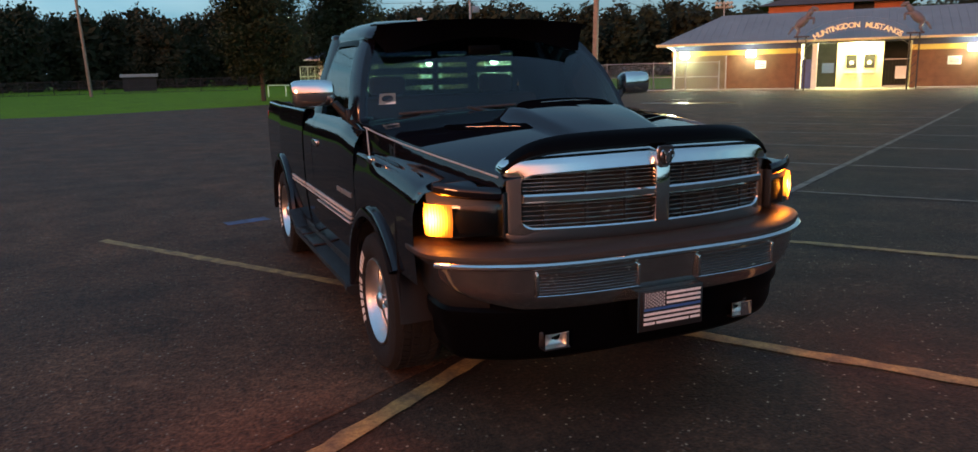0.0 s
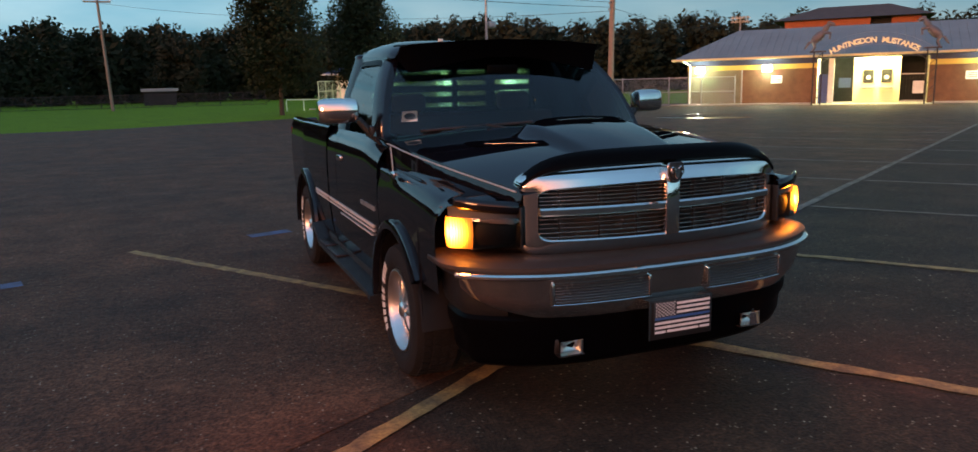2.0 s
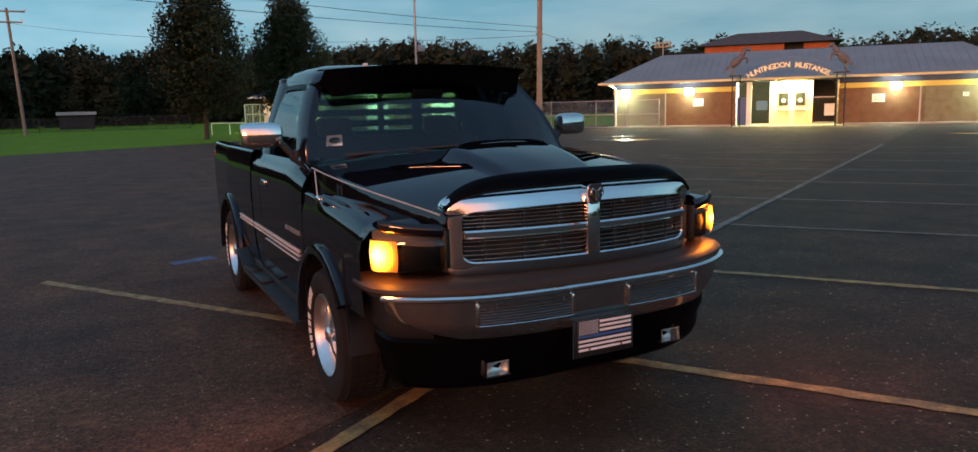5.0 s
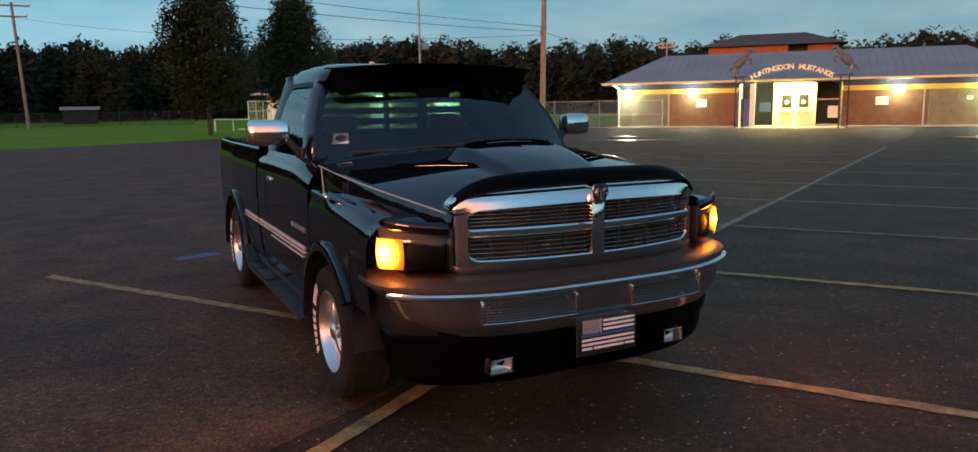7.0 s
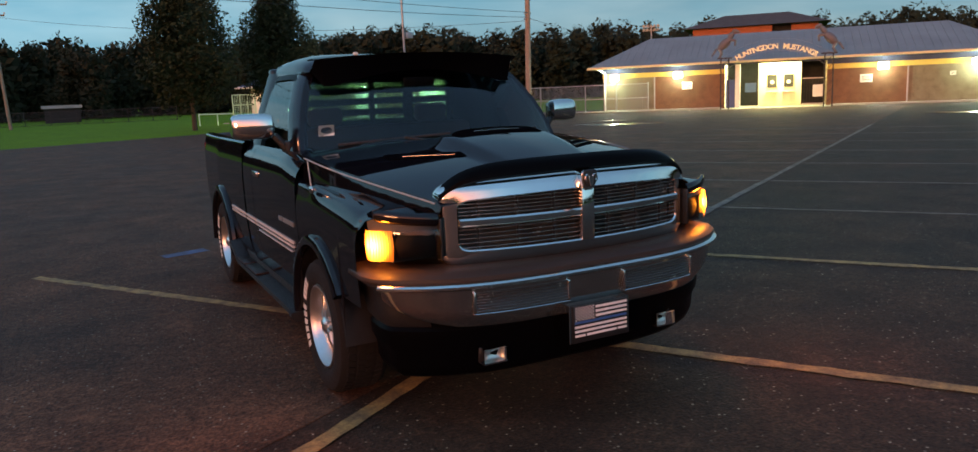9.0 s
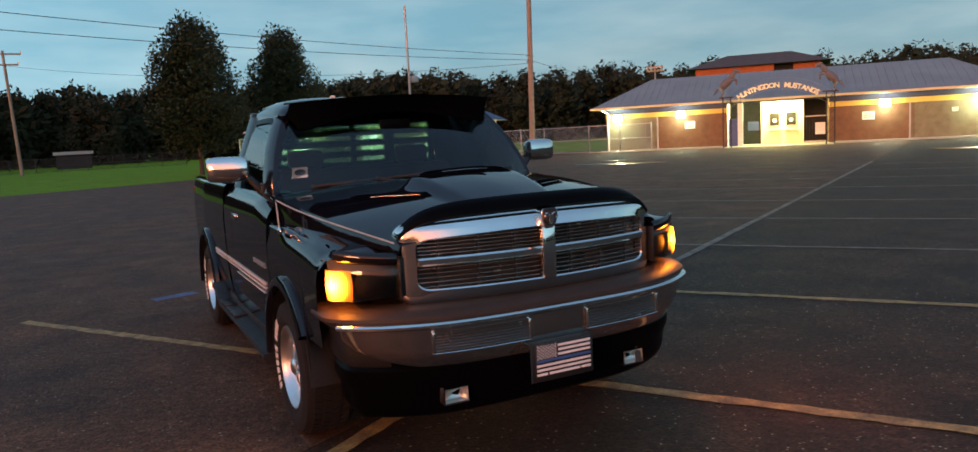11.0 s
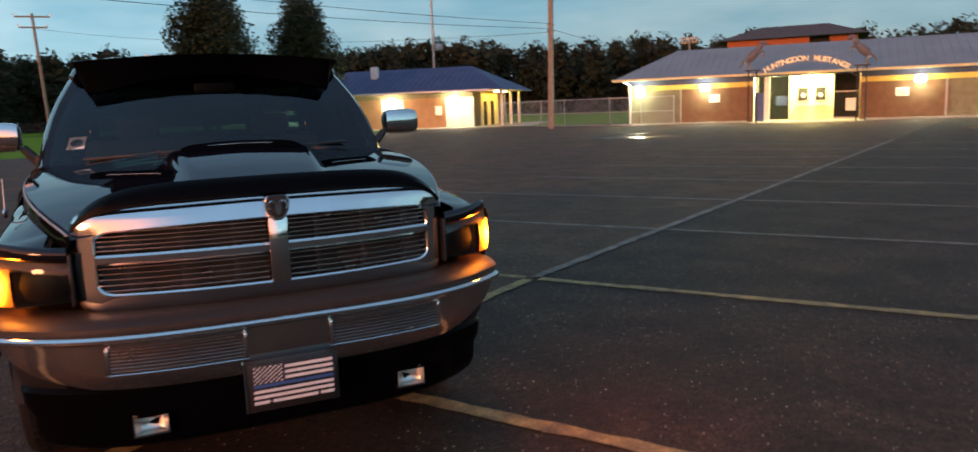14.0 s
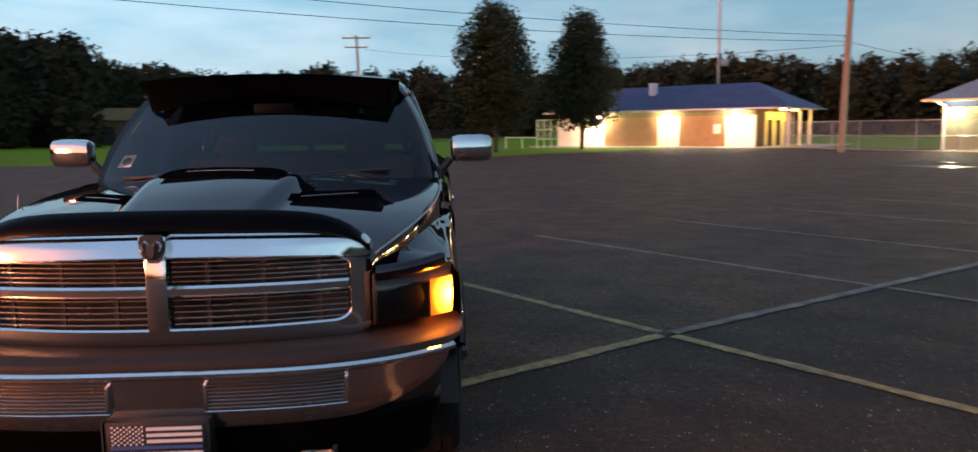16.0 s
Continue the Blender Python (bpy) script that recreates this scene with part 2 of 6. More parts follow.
BUMPER_PAD = material("bumper_pad", (0.036, 0.027, 0.023), 0.48, second=(0.030, 0.022, 0.019), spec=0.20, scale=7, bump=0.12, bump_scale=220)
RUBBER = material("tyre_rubber", (0.007, 0.007, 0.007), 0.85, second=(0.011, 0.010, 0.010), spec=0.25, scale=9, bump=0.3, bump_scale=120)
LETTER_WHITE = material("white_rubber", (0.62, 0.60, 0.56), 0.7, second=(0.45, 0.43, 0.40), scale=30)
HOOD_STRIPE = material("hood_pinstripe", (0.42, 0.40, 0.38), 0.45, 0.2, scale=10)
PINSTRIPE = material("silver_stripe", (0.50, 0.47, 0.45), 0.45, 0.0, scale=10)
CABIN = material("cabin_trim", (0.009, 0.009, 0.010), 0.8, second=(0.013, 0.012, 0.012), scale=9, bump=0.3, bump_scale=90)
GLASS = pane_material("car_glass", (0.27, 0.38, 0.42), 1.54)
REAR_GLASS = pane_material("green_rear_glass", (0.30, 0.70, 0.62), 1.5)
LAMP_GLASS = pane_material("lamp_glass", (0.85, 0.85, 0.82))
def lit_lens(name, color, low, high, bulb, reach):
    """A lit lens: brightest by its bulb, falling off with the distance from it; bulbs at x and -x."""
    m = glowing(name, color, low)
    nodes, links = m.node_tree.nodes, m.node_tree.links
    nodes["Principled BSDF"].inputs["Base Color"].default_value = (0.10, 0.02, 0.0, 1)
    co, fold, far, ramp = (nodes.new(k) for k in ("ShaderNodeTexCoord", "ShaderNodeVectorMath", "ShaderNodeVectorMath", "ShaderNodeMapRange"))
    fold.operation, far.operation = "ABSOLUTE", "DISTANCE"
    links.new(co.outputs["Object"], fold.inputs[0])
    links.new(fold.outputs["Vector"], far.inputs[0])
    far.inputs[1].default_value = bulb
    ramp.inputs["From Min"].default_value, ramp.inputs["From Max"].default_value = reach, 0.0
    links.new(far.outputs["Value"], ramp.inputs["Value"])
    fall, gain, ribs, rib, lit = (nodes.new("ShaderNodeMath") for k in range(5))
    fall.operation, gain.operation, ribs.operation, rib.operation, lit.operation = "POWER", "MULTIPLY_ADD", "PINGPONG", "MULTIPLY_ADD", "MULTIPLY"
    links.new(ramp.outputs["Result"], fall.inputs[0])
    fall.inputs[1].default_value = 3.2
    links.new(fall.outputs["Value"], gain.inputs[0])
    gain.inputs[1].default_value, gain.inputs[2].default_value = high - low, low
    # prisms moulded into the lens
    across = nodes.new("ShaderNodeSeparateXYZ")
    links.new(co.outputs["Object"], across.inputs["Vector"])
    links.new(across.outputs["X"], ribs.inputs[0])
    ribs.inputs[1].default_value = 0.0045
    links.new(ribs.outputs["Value"], rib.inputs[0])
    rib.inputs[1].default_value, rib.inputs[2].default_value = 190.0, 0.45
    links.new(gain.outputs["Value"], lit.inputs[0])
    links.new(rib.outputs["Value"], lit.inputs[1])
    links.new(lit.outputs["Value"], nodes["Principled BSDF"].inputs["Emission Strength"])
    return m


AMBER = lit_lens("lit_amber_lens", (1.0, 0.27, 0.026), 0.16, 34.0, (0.962, 0.335, 0.925), 0.112)
DARK_REFLECTOR = material("dark_reflector", (0.022, 0.011, 0.009), 0.36, 0.0, scale=20)
RED_LENS = material("red_lens", (0.3, 0.01, 0.01), 0.15, scale=20, coat=0.6)
FLAG_WHITE = material("flag_white", (0.72, 0.68, 0.66), 0.5, second=(0.6, 0.57, 0.55), scale=12)
FLAG_BLUE = material("flag_blue", (0.02, 0.10, 0.28), 0.5, scale=12)
BRICK = material("tan_brick", (0.205, 0.155, 0.098), 0.88, second=(0.155, 0.115, 0.07), scale=2.5, amount=0.4, bump=0.5, bump_scale=30, fine=0.25)
BRICK_BROWN = material("brown_brick", (0.20, 0.085, 0.042), 0.88, second=(0.15, 0.062, 0.034), scale=2.5, amount=0.4, bump=0.5, bump_scale=30, fine=0.25)
BRICK_RED = material("red_brick", (0.36, 0.12, 0.06), 0.88, second=(0.28, 0.09, 0.05), scale=2.0, bump=0.4, bump_scale=30, fine=0.2)
BRICK_ORANGE = material("orange_brick", (0.42, 0.19, 0.10), 0.88, second=(0.34, 0.15, 0.08), scale=2.0, bump=0.4, bump_scale=30, fine=0.2)
BLUE_BAND = material("navy_trim", (0.018, 0.032, 0.085), 0.6, scale=3)
CREAM_BAND = material("gold_trim", (0.62, 0.41, 0.10), 0.7, second=(0.54, 0.35, 0.09), scale=2)
WHITE_TRIM = material("white_trim", (0.74, 0.73, 0.68), 0.5, second=(0.62, 0.60, 0.55), scale=3)
# White gutter; the yellow of the lamps below is put into its colour.
LIT_GUTTER = material("lamp_yellow_gutter", (0.72, 0.64, 0.34), 0.5, second=(0.64, 0.55, 0.28), scale=3)
YELLOW_WALL = material("pale_yellow_block", (0.82, 0.77, 0.48), 0.8, second=(0.76, 0.70, 0.42), scale=1.5, bump=0.2)
METAL_ROOF = material("grey_metal_roof", (0.23, 0.255, 0.255), 0.45, 0.3, second=(0.19, 0.21, 0.21), scale=0.6)
BLUE_ROOF = material("blue_metal_roof", (0.024, 0.042, 0.115), 0.55, 0.0, second=(0.019, 0.034, 0.092), scale=0.8)
DARK_ROOF = material("dark_shingle_roof", (0.06, 0.052, 0.05), 0.9, second=(0.045, 0.04, 0.04), scale=2, bump=0.4)
WOOD_POLE = material("weathered_pole_wood", (0.26, 0.20, 0.155), 0.9, second=(0.19, 0.15, 0.118), scale=2.2, bump=0.6, bump_scale=40, fine=0.2)
STEEL = material("galvanised_steel", (0.36, 0.37, 0.37), 0.5, 0.7, second=(0.28, 0.29, 0.29), scale=4)
# White goal frame; the green of the lamp light is in the colour.
GOAL_LIT = material("lamp_green_goal", (0.46, 0.78, 0.60), 0.5, second=(0.38, 0.68, 0.52), scale=3)
IRON = material("dark_iron", (0.035, 0.03, 0.03), 0.6, 0.3, scale=6)
BRONZE = material("weathered_bronze", (0.13, 0.125, 0.13), 0.6, 0.1, second=(0.10, 0.095, 0.10), scale=5)
SIGN_GOLD = material("gold_letters", (0.90, 0.88, 0.50), 0.5, second=(0.84, 0.80, 0.42), scale=4)
NOTICE = material("white_notice", (0.72, 0.68, 0.62), 0.6, second=(0.6, 0.56, 0.5), scale=5)
NOTICE_INK = material("notice_ink", (0.22, 0.07, 0.05), 0.6, scale=5)
BLUE_DOOR = material("blue_door_paint", (0.02, 0.07, 0.20), 0.5, scale=4)
DARK_VOID = material("dark_interior", (0.02, 0.022, 0.022), 0.9, scale=3)
LEAF = material("tree_leaves", (0.014, 0.022, 0.007), 0.8, second=(0.024, 0.033, 0.010), scale=0.8, spec=0.2)
LEAF_FAR = material("woodland_leaves", (0.013, 0.021, 0.009), 0.9, second=(0.024, 0.024, 0.011), scale=0.035, amount=0.25, spec=0.2)
BARK = material("bark", (0.06, 0.048, 0.038), 0.95, scale=6, bump=0.7, bump_scale=30)
LAMP_LIT = glowing("lit_wall_lamp", (0.92, 1.0, 0.86), 16.0)
CANOPY_LIT = glowing("lit_ceiling_lamp", (1.0, 0.97, 0.62), 6.0)
WIRE = material("black_wire", (0.01, 0.01, 0.012), 0.7, scale=10)


# ---- mesh helpers ----
def link_mesh(name, bm, mat, parent=None, label="", smooth=True, angle=35):
    me = bpy.data.meshes.new(name)
    bmesh.ops.recalc_face_normals(bm, faces=bm.faces)
    if smooth:
        for f in bm.faces:
            f.smooth = True
        for e in bm.edges:
            if len(e.link_faces) == 2 and e.calc_face_angle(0) > radians(angle):
                e.smooth = False
    bm.to_mesh(me)
    bm.free()
    me.materials.append(mat)
    ob = new(name, me)
    if parent:
        ob.parent = parent
    if label:
        ob["label"] = label
    return ob


part = link_mesh


def empty(name, m=None):
    ob = new(name)
    ob.empty_display_size = 0.2
    if m is not None:
        ob.matrix_world = m
    return ob


def box(bm, x0, x1, y0, y1, z0, z1, bevel=0.0):
    got = bmesh.ops.create_cube(bm, size=1.0, matrix=Matrix.LocRotScale(((x0 + x1) / 2, (y0 + y1) / 2, (z0 + z1) / 2), None, (abs(x1 - x0), abs(y1 - y0), abs(z1 - z0))))
    if bevel:
        edges = {e for v in got["verts"] for e in v.link_edges}
        bmesh.ops.bevel(bm, geom=list(edges), offset=bevel, segments=2, affect="EDGES", profile=0.5)
    return bm


def boxed(x0, x1, y0, y1, z0, z1, bevel=0.0):
    return box(bmesh.new(), x0, x1, y0, y1, z0, z1, bevel)


def rod(bm, a, b, r0, r1=None, sides=10):
    a, b = Vector(a), Vector(b)
    turn = (b - a).to_track_quat("Z", "Y").to_matrix().to_4x4()
    bmesh.ops.create_cone(bm, cap_ends=True, segments=sides, radius1=r0, radius2=r0 if r1 is None else r1, depth=(b - a).length, matrix=Matrix.Translation((a + b) / 2) @ turn)
    return bm


def loft(bm, sections, close=False, caps=False):
    rows = [[bm.verts.new(p) for p in s] for s in sections]
    n = len(rows[0])
    for a, b in zip(rows, rows[1:]):
        for i in range(n if close else n - 1):
            j = (i + 1) % n
            bm.faces.new((a[i], a[j], b[j], b[i]))
    if caps:
        bm.faces.new(rows[0])
        bm.faces.new(rows[-1][::-1])
    return bm


def lathe(bm, profile, segments=40, axis="x", center=(0, 0, 0)):
    """Turns (along, radius) pairs round the x axis."""
    c = Vector(center)
    rings = []
    for k in range(segments):
        a = 2 * math.pi * k / segments
        rings.append([c + Vector((s, r * math.cos(a), r * math.sin(a))) for s, r in profile])
    rings.append(rings[0])
    loft(bm, rings)
    bmesh.ops.remove_doubles(bm, verts=bm.verts, dist=1e-5)
    return bm


def thicken(bm, d):
    bmesh.ops.recalc_face_normals(bm, faces=bm.faces)
    bmesh.ops.solidify(bm, geom=bm.faces[:], thickness=d)
    return bm


def poly_slab(points, z0, z1):
    bm = bmesh.new()
    f = bm.faces.new([bm.verts.new((x, y, z0)) for x, y in points])
    up = bmesh.ops.extrude_face_region(bm, geom=[f])
    bmesh.ops.translate(bm, verts=[v for v in up["geom"] if isinstance(v, bmesh.types.BMVert)], vec=(0, 0, z1 - z0))
    return bm


def mirrored(bm):
    for v in bm.verts:
        v.co.x = -v.co.x
    bmesh.ops.reverse_faces(bm, faces=bm.faces)
    return bm


# ---- ground ----
gb = bmesh.new()
bmesh.ops.create_circle(gb, cap_ends=True, segments=64, radius=2500, matrix=Matrix.Translation((0, 0, -0.05)))
tagged(link_mesh("ground", gb, GRASS), "mown green grass field reaching the woods", "ground", kind="structure")

LOT = [(-70, 34), (-30, 36.8), (-16, 37), (-5.6, 36.4), (3.1, 41.0), (8.3, 45.0), (13.5, 48.8), (18, 52.6), (24.5, 52.5), (29, 46), (60, 12), (90, -40), (40, -70), (-40, -70), (-90, -30)]
tagged(link_mesh("parking_lot", poly_slab(LOT, -0.3, 0.0), ASPHALT, smooth=False), "worn dark asphalt parking lot with faint cracks and patches", "asphalt", kind="structure")

BROWN_AREA = [(-64.5, -36.5), (38.0, 23.85), (29, 45.8), (24.4, 52.3), (18, 52.4), (13.5, 48.6), (8.3, 44.8), (3.1, 40.8), (-5.6, 36.2), (-16, 36.8), (-30, 36.6), (-69, 33.8)]
tagged(link_mesh("asphalt_overlay", poly_slab(BROWN_AREA, -0.1, 0.004), ASPHALT_WARM, smooth=False), "browner asphalt beyond the long painted line", "asphalt", kind="structure")

ROW = Vector((0.862, 0.507, 0)).normalized()
STALL = Vector((0.575, -0.818, 0)).normalized()
X0 = Vector((0.10, 1.55, 0))
PUDDLES = ((18.5, 24.2, 3.6, 1.5, -50), (30.1, 15.8, 3.4, 1.5, -50), (20.6, 27.2, 2.4, 0.6, -50))


def stripe(name, a, b, width, mat, label, seed):
    """A worn painted line with ragged edges, 4 mm over the brown asphalt."""
    rnd = random.Random(seed)
    a, b = Vector(a), Vector(b)
    d = (b - a).normalized()
    side = Vector((-d.y, d.x, 0))
    bm = bmesh.new()
    n = max(int((b - a).length / 0.12), 2)
    rows = []
    for k in range(n + 1):
        p = a + (b - a) * k / n
        w0, w1 = width / 2 + rnd.uniform(-0.012, 0.008), width / 2 + rnd.uniform(-0.012, 0.008)
        rows.append([p + side * w0 + Vector((0, 0, 0.008)), p - side * w1 + Vector((0, 0, 0.008))])
    loft(bm, rows)
    return tagged(link_mesh(name, bm, mat, smooth=False), label, "painted line", "parking lines", "structure")


stripe("parking_line", (-2.4, -0.31, 0), (0.06, 1.42, 0), 0.11, PAINT_YELLOW, "worn yellow painted line across dark asphalt", 1)
stripe("parking_line", (0.14, 1.47, 0), X0 + ROW * 2.80, 0.11, PAINT_YELLOW, "worn yellow painted line across dark asphalt", 3)
stripe("parking_line", X0 + ROW * 2.92, X0 + ROW * 24.5, 0.10, PAINT_WHITE, "long faded white painted line across dark asphalt", 2)
stripe("stall_line", (0.02, 1.62, 0), (-2.55, 5.54, 0), 0.10, PAINT_YELLOW, "worn yellow painted stall line on asphalt", 30)
stripe("stall_line", (0.40, 1.40, 0), (2.75, -2.25, 0), 0.11, PAINT_YELLOW, "worn yellow painted stall line on asphalt", 10)
for k in range(1, 9):
    c = X0 + ROW * 2.86 * k
    mat = PAINT_YELLOW if k < 2 else PAINT_WHITE
    word = "worn yellow painted stall line on asphalt" if k < 2 else "faded pale painted stall line on asphalt"
    w = 0.10 if k < 2 else 0.085
    stripe("stall_line", c + STALL * 0.07, c + STALL * 5.6, w, mat, word, 10 + k)
    stripe("stall_line", c - STALL * 0.07, c - STALL * 4.85, w, mat, word, 30 + k)
for k, (x, y, lx) in enumerate(((-1.4, 5.8, 0.6), (-3.75, 4.42, 0.55), (16.8, 4.3, 0.6), (18.4, 3.6, 0.6))):
    stripe("blue_mark", (x, y, 0), (x + lx * 0.75, y + lx * 0.2, 0), 0.2, PAINT_BLUE, "faded blue painted mark on asphalt", 60 + k)

PUDDLE = material("shallow_water", (0.012, 0.011, 0.011), 0.16, scale=3, bump=0.05, bump_scale=9)


def puddle(x, y, length, width, turn, seed):
    rnd = random.Random(seed)
    c, s = math.cos(radians(turn)), math.sin(radians(turn))
    pts = []
    for k in range(28):
        a = 2 * math.pi * k / 28
        r = 1 + 0.22 * math.sin(3 * a + seed) + rnd.uniform(-0.1, 0.1)
        u, v = length / 2 * r * math.cos(a), width / 2 * r * math.sin(a)
        pts.append((x + u * c - v * s, y + u * s + v * c))
    bm = bmesh.new()
    bm.faces.new([bm.verts.new((px, py, 0.010)) for px, py in pts])
    tagged(link_mesh("puddle", bm, PUDDLE, smooth=False), "shallow rain puddle shining on the asphalt", "puddle", "puddles", "structure")


for k, (x, y, a, b, turn) in enumerate(PUDDLES):
    puddle(x, y, a, b, turn, k)

# ---- ticket building ----
TB = pose(35.96, 30.23, 0, 0, 0, -48.3)


def hip_roof(x0, x1, y0, y1, ze, zr, ridge0, ridge1):
    ym = (y0 + y1) / 2
    bm = bmesh.new()
    v = [bm.verts.new(p) for p in ((x0, y0, ze), (x1, y0, ze), (x1, y1, ze), (x0, y1, ze), (ridge0, ym, zr), (ridge1, ym, zr))]
    for q in ((0, 1, 5, 4), (1, 2, 5), (2, 3, 4, 5), (3, 0, 4), (3, 2, 1, 0)):
        bm.faces.new([v[i] for i in q])
    return bm


def wall_lamp(place, turn, watts, color):
    """A wall pack: a bevelled housing with a lit prism lens."""
    t = empty("wall_lamp", Matrix.Translation(place) @ turn)
    part("housing", boxed(-0.28, 0.28, -0.10, 0.0, -0.08, 0.22, 0.02), STEEL, t)
    # Lens drawn larger than life to stand for the lamp's glare.
    bm = boxed(-0.27, 0.27, -0.22, -0.08, -0.20, 0.16, 0.06)
    part("lens", bm, LAMP_LIT, t, "lit white prism lens")
    p = Matrix.Translation(place) @ turn @ Vector((0, -0.32, -0.06))
    lamp("wall_light", p, watts, color, 0.12)
    return tagged(t, "lit white wall-mounted floodlight under the eaves", "wall lamp", "wall lamps")


def sheet_seams(parent, pts, count, name="seam"):
    """Standing seams up the front slope of a metal roof, between eave (a, b) and ridge (c, d)."""
    a, b, c, d = (Vector(p) for p in pts)
    up = (d - c).cross(a - c).normalized()
    if up.z < 0:
        up = -up
    for k in range(1, count):
        f = k / count
        low = a.lerp(b, f)
        x = low.x
        if x < c.x:
            g = (x - a.x) / (c.x - a.x)
            top = a.lerp(c, g)
        elif x > d.x:
            g = (b.x - x) / (b.x - d.x)
            top = b.lerp(d, g)
        else:
            top = Vector((x, c.y, c.z))
        bm = bmesh.new()
        rod(bm, low + up * 0.01, top + up * 0.01, 0.022, sides=4)
        part(name, bm, METAL_ROOF if name == "seam" else BLUE_ROOF, parent)


ticket = empty("ticket_building", TB)
tagged(ticket, "long low brick stadium ticket building with a grey metal hip roof", "building")


def wall_piece(x0, x1, mat, name="wall", y0=0.0, z1=2.15):
    ob = part(name, boxed(x0, x1, y0, y0 + 0.25, -0.1, z1), mat, ticket)
    return ob


wall_piece(-11.3, -8.0, BRICK)
wall_piece(-8.0, -3.7, BRICK_BROWN)
wall_piece(2.1, 6.35, BRICK_BROWN)
wall_piece(6.35, 11.3, BRICK)
part("side_wall", boxed(-11.3, -11.05, 0.25, 8.6, -0.1, 2.75), BRICK, ticket)
part("side_wall", boxed(11.05, 11.3, 0.25, 8.6, -0.1, 2.75), BRICK, ticket)
part("back_wall", boxed(-11.05, 11.05, 8.35, 8.6, -0.1, 2.75), BRICK, ticket)
part("side_wall", boxed(-3.95, -3.7, 0.25, 4.0, -0.1, 2.75), WHITE_TRIM, ticket, "white painted passage wall")
part("side_wall", boxed(2.1, 2.35, 0.25, 4.0, -0.1, 2.75), BRICK, ticket)
for x0, x1 in ((-11.32, -3.7), (2.1, 11.32)):
    part("gold_band", boxed(x0, x1, -0.03, 0.22, 2.13, 2.42), CREAM_BAND, ticket, "gold painted band over the brick")
    part("navy_band", boxed(x0, x1, -0.05, 0.22, 2.42, 2.80), BLUE_BAND, ticket, "navy painted band under the eaves")
part("header", boxed(-3.7, 2.1, -0.05, 0.25, 2.66, 2.82), BLUE_BAND, ticket, "navy beam over the entrance")
roof = part("roof", hip_roof(-12.1, 12.1, -0.6, 9.2, 2.86, 4.75, -8.9, 9.0), METAL_ROOF, ticket, "grey standing-seam metal hip roof", smooth=False)
sheet_seams(roof, ((-12.1, -0.6, 2.86), (12.1, -0.6, 2.86), (-8.9, 4.3, 4.75), (9.0, 4.3, 4.75)), 54)
part("gutter", boxed(-12.15, 12.15, -0.72, -0.58, 2.74, 2.88, 0.02), LIT_GUTTER, ticket, "white gutter along the eaves, tinted with lamp yellow")
part("gutter", boxed(-12.22, -12.08, -0.6, 9.2, 2.74, 2.88, 0.02), LIT_GUTTER, ticket)
part("gutter", boxed(12.08, 12.22, -0.6, 9.2, 2.74, 2.88, 0.02), LIT_GUTTER, ticket)
part("soffit", boxed(-12.1, 12.1, -0.58, 0.0, 2.80, 2.84), WHITE_TRIM, ticket)
for x in (-11.15, 11.15):
    bm = bmesh.new()
    rod(bm, (x, -0.08, 0.05), (x, -0.08, 2.5), 0.055)
    rod(bm, (x, -0.08, 2.5), (x - 0.35 * (1 if x < 0 else -1), -0.6, 2.76), 0.055)
    part("downpipe", bm, WHITE_TRIM, ticket, "white downpipe at the corner")
for x in (-7.98, 6.35):
    part("corner_trim", boxed(x - 0.04, x + 0.04, -0.05, 0.0, 0, 2.12), STEEL, ticket)
# entrance: blue gate, passage, ticket booth with two windows
booth = part("booth_wall", boxed(-1.75, 0.72, 1.0, 1.25, 0, 2.75), YELLOW_WALL, ticket, "pale yellow block wall of the ticket booth")
part("booth_wall", boxed(-1.75, -1.5, 1.25, 4.0, 0, 2.75), YELLOW_WALL, ticket)
part("booth_wall", boxed(0.47, 0.72, 1.25, 4.0, 0, 2.75), YELLOW_WALL, ticket)
for x in (-0.95, 0.0):
    w = part("window", boxed(x - 0.24, x + 0.24, 0.97, 0.995, 1.22, 1.92), DARK_VOID, ticket, "dark ticket window in a black frame")
    part("frame", boxed(x - 0.28, x - 0.22, 0.94, 0.99, 1.18, 1.96), IRON, w)
    part("frame", boxed(x + 0.22, x + 0.28, 0.94, 0.99, 1.18, 1.96), IRON, w)
    part("frame", boxed(x - 0.22, x + 0.22, 0.94, 0.99, 1.90, 1.96), IRON, w)
    part("frame", boxed(x - 0.22, x + 0.22, 0.94, 0.99, 1.18, 1.24), IRON, w)
    bm = bmesh.new()
    bmesh.ops.create_circle(bm, cap_ends=True, segments=16, radius=0.12, matrix=pose(x, 0.962, 1.5, 90))
    part("speaker_disc", bm, NOTICE, w)
    part("counter", boxed(x - 0.36, x + 0.36, 0.72, 1.0, 0.86, 0.92, 0.01), STEEL, ticket, "narrow metal ticket counter")
part("back_panel", boxed(-3.7, -1.75, 4.0, 4.2, 0, 2.75), DARK_VOID, ticket)
part("back_panel", boxed(0.72, 2.1, 4.0, 4.2, 0, 2.75), DARK_VOID, ticket)
part("passage_ceiling", boxed(-3.7, 2.1, 0.0, 4.2, 2.76, 2.80), WHITE_TRIM, ticket)
